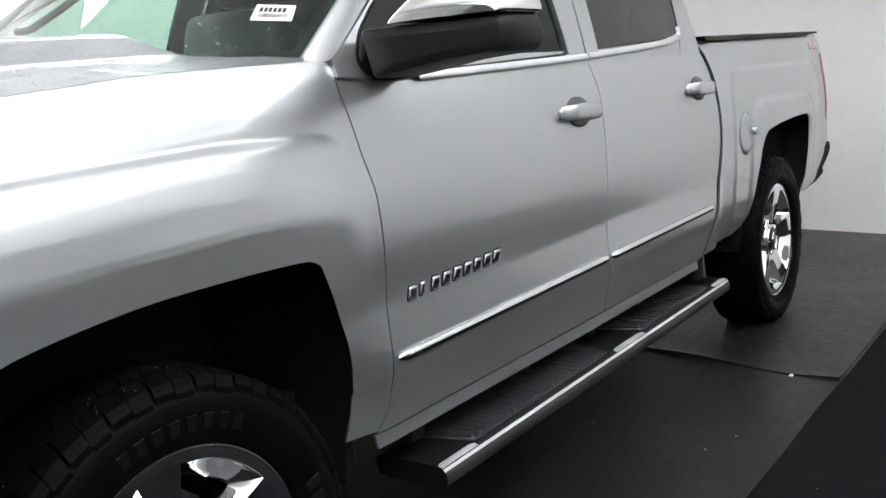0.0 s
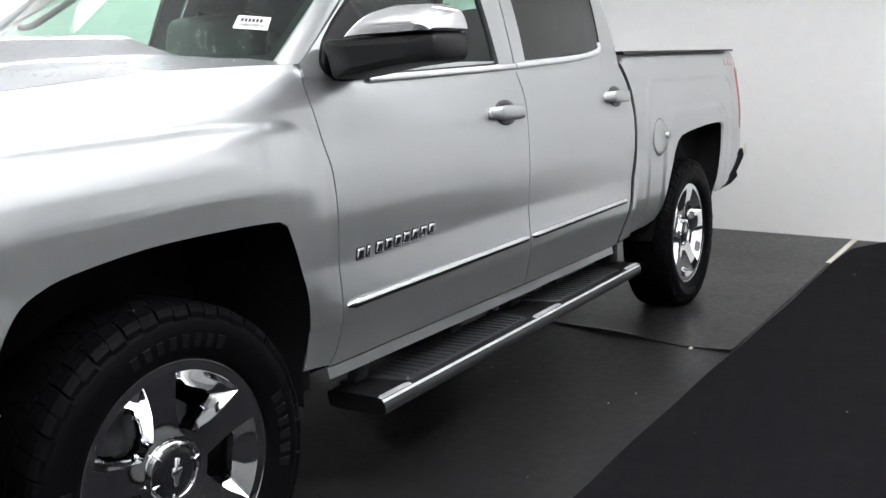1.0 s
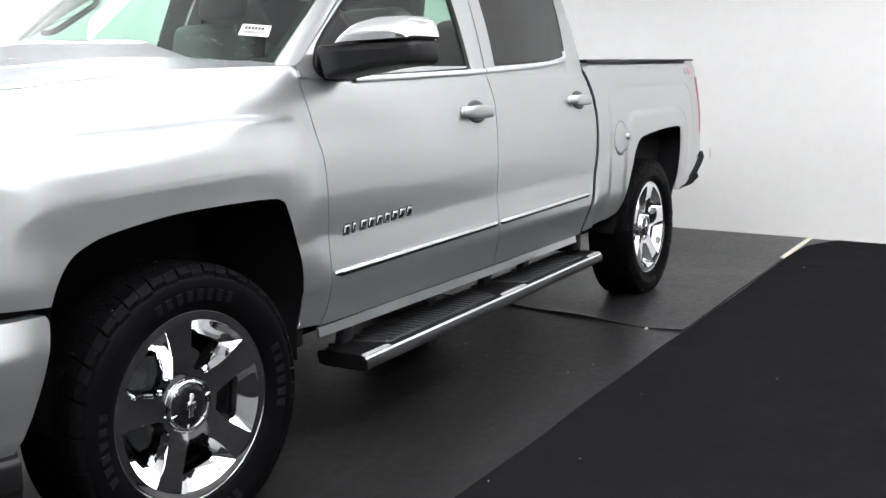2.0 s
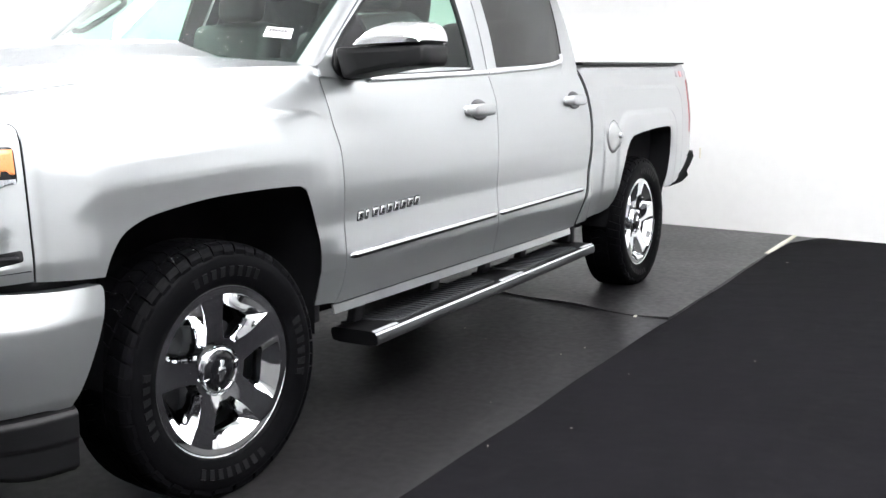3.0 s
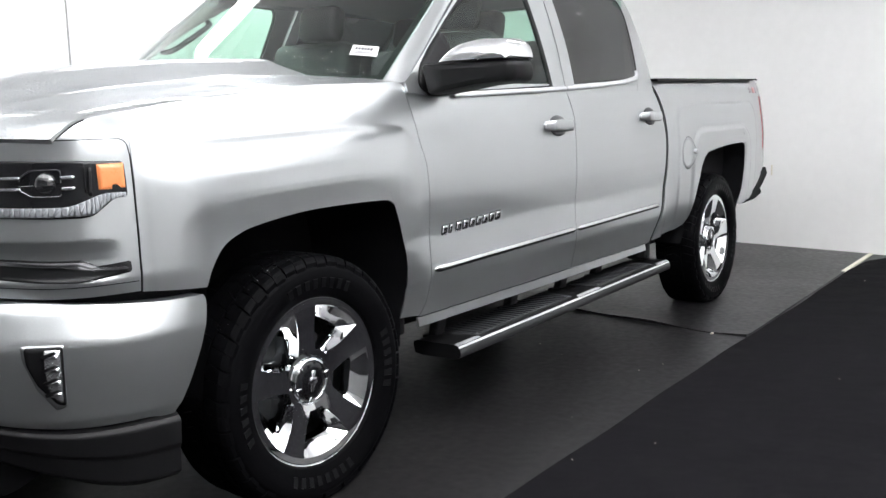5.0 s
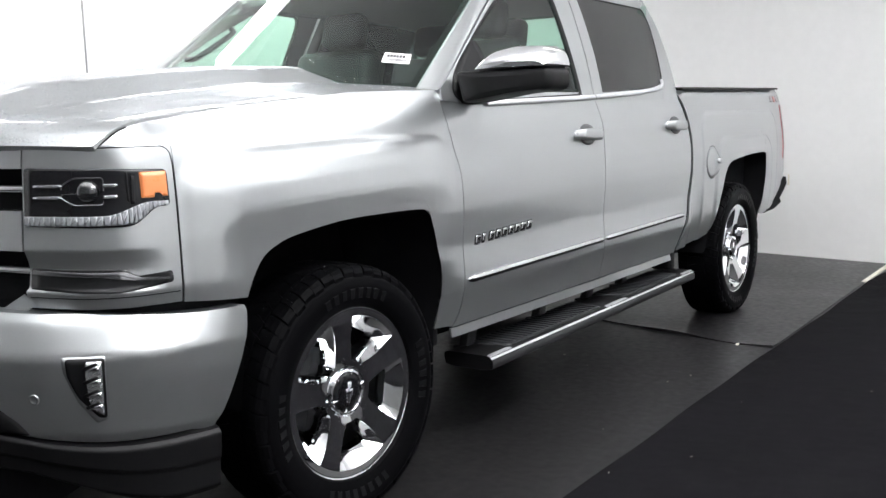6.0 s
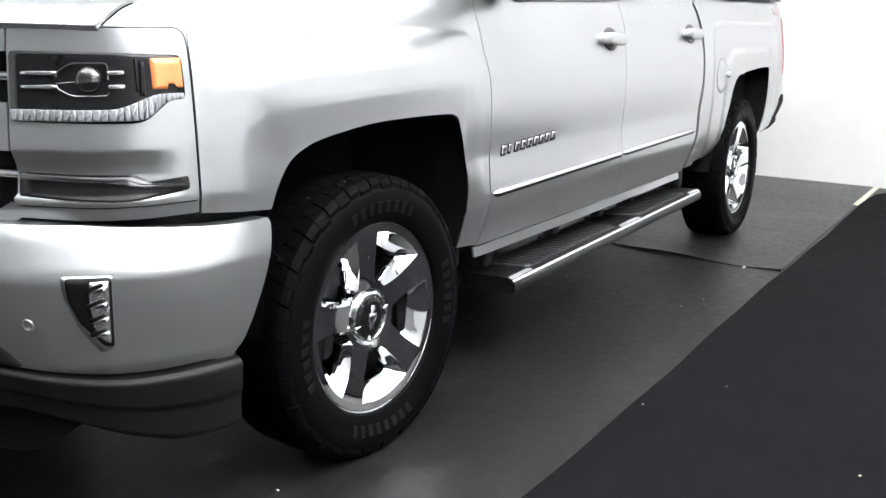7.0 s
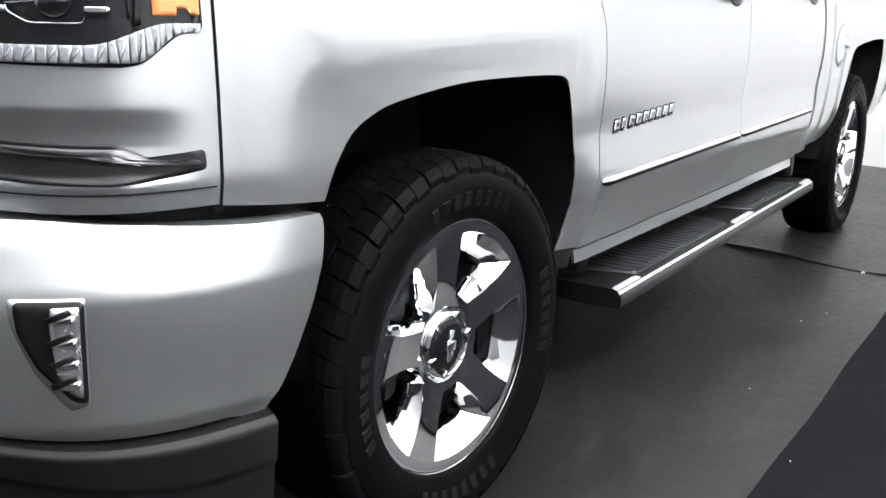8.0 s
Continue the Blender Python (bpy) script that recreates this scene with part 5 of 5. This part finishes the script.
LETTER = ([(o, r * math.cos(d), r * math.sin(d)) for r, o, d in ((0.300, 0.0130, 0), (0.300, 0.0130, 0.075), (0.334, 0.0200, 0.085), (0.334, 0.0200, 0.010), (0.302, 0.0185, 0.007), (0.302, 0.0185, 0.068), (0.332, 0.0245, 0.078), (0.332, 0.0245, 0.017))],
          [(4, 5, 6, 7), (0, 1, 5, 4), (1, 2, 6, 5), (2, 3, 7, 6), (3, 0, 4, 7)])


def plain_mesh(name, g, mat_):
    me = bpy.data.meshes.new(name)
    me.from_pydata([tuple(map(float, v)) for v in g[0]], [], g[1])
    me.materials.append(mat_)
    return me


TREAD_MESHES = [plain_mesh("tread_block", g, RUBBER) for g in (SHOULDER_A, SHOULDER_B, RIB_BLOCK)]
LETTER_MESH = plain_mesh("sidewall_bar", LETTER, SHEEN_RUBBER)


def inner_tread():
    out = []
    for i in range(LUGS):
        t = i * LUG
        out.append(block(t + 0.05, t + LUG * 0.95 + 0.05, -0.152, -0.106, 0.387, 0.405, -0.03))
        out.append(block(t, t + LUG * 0.97, -0.215, -0.160, 0.383, 0.402, 0.02))
    return join(*out)


def rim_barrel(n=90, deep=False):
    p = [(-0.0032, 0.2620), (-0.0028, 0.2690), (-0.0010, 0.2705), (0.0015, 0.2718), (0.0015, 0.2735), (-0.002, 0.2755), (-0.01, 0.270)]
    if deep:
        p = [(-0.20, 0.262), (-0.19, 0.245), (-0.12, 0.222), (-0.068, 0.214)]
    return grid(np.array([[(o, r * math.cos(t), r * math.sin(t)) for o, r in p] for t in np.linspace(0, 2 * math.pi, n, endpoint=False)]), close_u=True)


WIN0, WIN1 = 0.100, 0.244


def face_depth(r):
    """How deep the wheel face lies behind the rim edge at a radius."""
    return -0.003 - 0.030 * (1 - min(max((r - 0.07) / 0.18, 0), 1)) ** 1.3


def polar(r, degrees):
    return np.array([r * math.cos(radians(degrees)), r * math.sin(radians(degrees))])


def even(line, n):
    """n + 1 points evenly along a line."""
    line = np.array(line)
    d = np.r_[0, np.cumsum(np.hypot(*np.diff(line, axis=0).T))]
    return np.stack([np.interp(np.linspace(0, d[-1], n + 1), d, line[:, k]) for k in (0, 1)], 1)


SIDE_IN, SIDE_OUT = 22.0, 11.0   # half width of a spoke in degrees, at the hub and at the rim
SIDE = even([polar(WIN0, SIDE_IN) * (1 - t) + polar(WIN1, SIDE_OUT) * t + np.array([0, -0.007]) * math.sin(math.pi * t) for t in np.linspace(0, 1, 20)], 12)


def opening(a0):
    """One opening of the wheel: a sharp-cornered outline in the face, and slanting walls down to a rounded hole."""
    flip = lambda q, sgn: (lambda r, a: polar(r, (36 - a) * sgn))(math.hypot(*q), math.degrees(math.atan2(q[1], q[0])))
    right = [flip(q, 1) for q in SIDE]
    left = [flip(q, -1) for q in SIDE]
    n = 12
    sides = [right, even([polar(WIN1, a) for a in np.linspace(36 - SIDE_OUT, SIDE_OUT - 36, 30)], n), left[::-1], even([polar(WIN0, a) for a in np.linspace(SIDE_IN - 36, 36 - SIDE_IN, 20)], n)]
    ring = [polar(0.113, 8.5), polar(0.212, 19.0), polar(0.212, -19.0), polar(0.113, -8.5)]
    arc = rounded([tuple(q) for q in ring], 0.026, 6)
    hole_sides = [even(np.array(arc[3:11]), n), even(np.array(arc[10:18]), n), even(np.array(arc[17:25]), n), even(np.array(arc[24:] + arc[:4]), n)]
    out = []
    ca, sa = math.cos(a0), math.sin(a0)
    put = lambda q, o: (o, q[0] * ca - q[1] * sa, q[0] * sa + q[1] * ca)
    for edge, hole in zip(sides, hole_sides):
        rows = []
        for p, q in zip(edge, hole):
            p, q = np.array(p), np.array(q)
            o = face_depth(math.hypot(*p))
            rows.append([put(p + (q - p) * w, o + dd) for w, dd in ((0.0, 0.0), (0.07, -0.004), (0.55, -0.021), (1.0, -0.046), (1.0, -0.085))])
        out.append(grid(np.array(rows)))
    return join(*out)


def spoke(a0):
    """A fifth of the wheel face: one broad spoke with its share of the hub and rim."""
    at = lambda r, a: (face_depth(r), r * math.cos(a0 + a), r * math.sin(a0 + a))
    full = radians(36)
    out = [grid(np.array([[at(r, full * w) for w in np.linspace(-1, 1, 9)] for r in (0.082, 0.090, WIN0)])),
           grid(np.array([[at(r, full * w) for w in np.linspace(-1, 1, 17)] for r in (WIN1, 0.254, 0.2625)]))]
    rows = []
    for q in SIDE:
        r, a = math.hypot(*q), math.atan2(q[1], q[0])
        rows.append([at(r, a * w) for w in np.linspace(-1, 1, 9)])
    out.append(grid(np.array(rows)))
    return join(*out)


def wheel(x, y, z, turn, side, steer=0.0):
    """A chrome five-spoke wheel with its tyre; side 1 faces +x; steer turns it about the upright."""
    m = Matrix.Translation((x, y, z)) @ Matrix.Rotation(radians(steer), 4, "Z") @ Matrix.Diagonal((side, 1, 1, 1)) @ Matrix.Rotation(turn, 4, "X")
    put = lambda g: ([tuple(m @ Vector(v)) for v in g[0]], g[1])
    ty = part("wheel", put(tyre()), RUBBER, truck, "black all-terrain tyre on a chrome five-spoke rim")
    smooth_by_angle(ty, 40)
    ob = tagged(part("inner_tread", put(inner_tread()), RUBBER, ty), kind="stuff")
    for p in ob.data.polygons:
        p.use_smooth = False

    def piece(me, name, angle):
        o = new(name, me)
        o.parent = ty
        o.matrix_basis = m @ Matrix.Rotation(angle, 4, "X")

    for i in range(LUGS):
        piece(TREAD_MESHES[i % 2], "tread_block", i * LUG)
        piece(TREAD_MESHES[2], "tread_block", i * LUG)
    for a0, count in ((1.10, 8), (1.10 + math.pi, 8), (2.9, 6), (6.0, 6)):
        for q in range(count):
            piece(LETTER_MESH, "sidewall_bar", a0 + q * 0.112)
    rim = part("rim", put(rim_barrel()), CHROME, ty, "polished chrome rim")
    # The barrel's dark colour stands in for the shade inside the wheel.
    part("rim_barrel", put(rim_barrel(60, True)), GREY_PLASTIC, ty, "inner barrel of the rim, coloured dark for shade")
    for k in range(5):
        ob = part("spoke", put(spoke(radians(26 + 72 * k))), CHROME, ty)
        smooth_by_angle(part("opening", put(opening(radians(62 + 72 * k))), CHROME, ob), 24)
    ringed = lambda pr: put(grid(np.array([[(o, r * math.cos(t), r * math.sin(t)) for o, r in pr] for t in np.linspace(0, 2 * math.pi, 48, endpoint=False)]), close_u=True))
    part("hub_recess", ringed([(-0.0325, 0.0825), (-0.042, 0.0805), (-0.046, 0.0775), (-0.046, 0.066)]), CHROME, ty)
    smooth_by_angle(part("hub_ring", ringed([(-0.046, 0.0735), (-0.026, 0.0720), (-0.022, 0.0695), (-0.021, 0.0650), (-0.026, 0.0615)]), CHROME, ty), 40)
    part("centre_cap", ringed([(-0.026, 0.0620), (-0.0225, 0.060), (-0.0205, 0.040), (-0.0195, 0.001)]), LAMP_BLACK, ty)
    cross = join(as_mesh(box((-0.022, -0.034, -0.008), (-0.0155, 0.034, 0.008), 0.002, 1)), as_mesh(box((-0.022, -0.012, -0.015), (-0.015, 0.012, 0.015), 0.002, 1)))
    part("cap_mark", put(([tuple(Matrix.Rotation(-turn + radians(90 - 8), 4, "X") @ Vector(v)) for v in cross[0]], cross[1])), DULL_CHROME, ty)
    for k in range(6):
        notch = as_mesh(box((-0.030, 0.0530, -0.0022), (-0.0165, 0.0725, 0.0022), 0.0015, 1), Matrix.Rotation(radians(60 * k + 15), 4, "X"))
        part("cap_clip", put(notch), CHROME, ty)
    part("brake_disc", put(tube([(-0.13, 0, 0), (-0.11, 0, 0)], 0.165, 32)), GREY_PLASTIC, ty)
    # Added black disc: shade behind the openings, not a wheel part.
    part("shade_disc", put(tube([(-0.20, 0, 0), (-0.19, 0, 0)], 0.26, 32)), VOID, ty)


for side in (1, -1):
    wheel(side * RIM_X - 0.004, 0.022, TYRE_R, radians(0), side, -3.0)
    wheel(side * RIM_X, 3.645, TYRE_R, radians(-14), side)


# ---- water ----
WATER = glass("water_drops", (0.92, 0.93, 0.94), 1.33)


def drops(count, place, seed):
    """Flat beads of water scattered over a surface; place gives a point and its normal."""
    rd = random.Random(seed)
    verts, faces = [], []
    for _ in range(count):
        p, nrm = place(rd)
        p, nrm = Vector(p), Vector(nrm).normalized()
        r = rd.choice((0.0016, 0.0022, 0.0030, 0.0044)) * rd.uniform(0.8, 1.3)
        a = nrm.orthogonal().normalized()
        b = nrm.cross(a)
        n0 = len(verts)
        for k, (s_, h) in enumerate(((1.0, 0.0), (0.75, 0.38), (0.3, 0.55))):
            for q in range(6):
                t = q * math.pi / 3
                verts.append(p + (a * math.cos(t) + b * math.sin(t) * 1.15) * r * s_ + nrm * r * h)
        for k in range(2):
            for q in range(6):
                faces.append((n0 + k * 6 + q, n0 + k * 6 + (q + 1) % 6, n0 + k * 6 + 6 + (q + 1) % 6, n0 + k * 6 + 6 + q))
        faces.append(tuple(n0 + 12 + q for q in range(6)))
    return verts, faces


HOOD_P = P_HOOD


def on_hood(rd):
    i, j = rd.randrange(8, HOOD_P.shape[0] - 4), min(int(rd.random() ** 0.9 * (HOOD_P.shape[1] - 1)), HOOD_P.shape[1] - 2)
    a, b, c = HOOD_P[i, j], HOOD_P[i + 1, j], HOOD_P[i, j + 1]
    p = a + (b - a) * rd.random() + (c - a) * rd.random()
    return p, np.cross(b - a, c - a)


def on_shield(rd):
    u_, v = rd.uniform(-0.2, 0.93), 0.08 + 0.22 * rd.random() ** 1.6
    a, b, c = shield(u_, v), shield(u_ + 0.01, v), shield(u_, v + 0.01)
    return a, np.cross(b - a, c - a)


def on_tread(rd):
    t, o = rd.uniform(0.7, 2.6), rd.uniform(-0.16, 0.0)
    return (RIM_X - 0.006 + o, 0.015 + 0.4075 * math.cos(t), TYRE_R + 0.4075 * math.sin(t)), (0.2, math.cos(t), math.sin(t))


tagged(part("hood_water", drops(5200, on_hood, 1), WATER, truck, "beads of water on the hood"), kind="stuff")
tagged(part("windshield_water", drops(900, on_shield, 2), WATER, truck, "beads of water on the glass"), kind="stuff")
tagged(part("tyre_water", drops(240, on_tread, 4), WATER, truck, "fine beads of water on the front tyre"), kind="stuff")
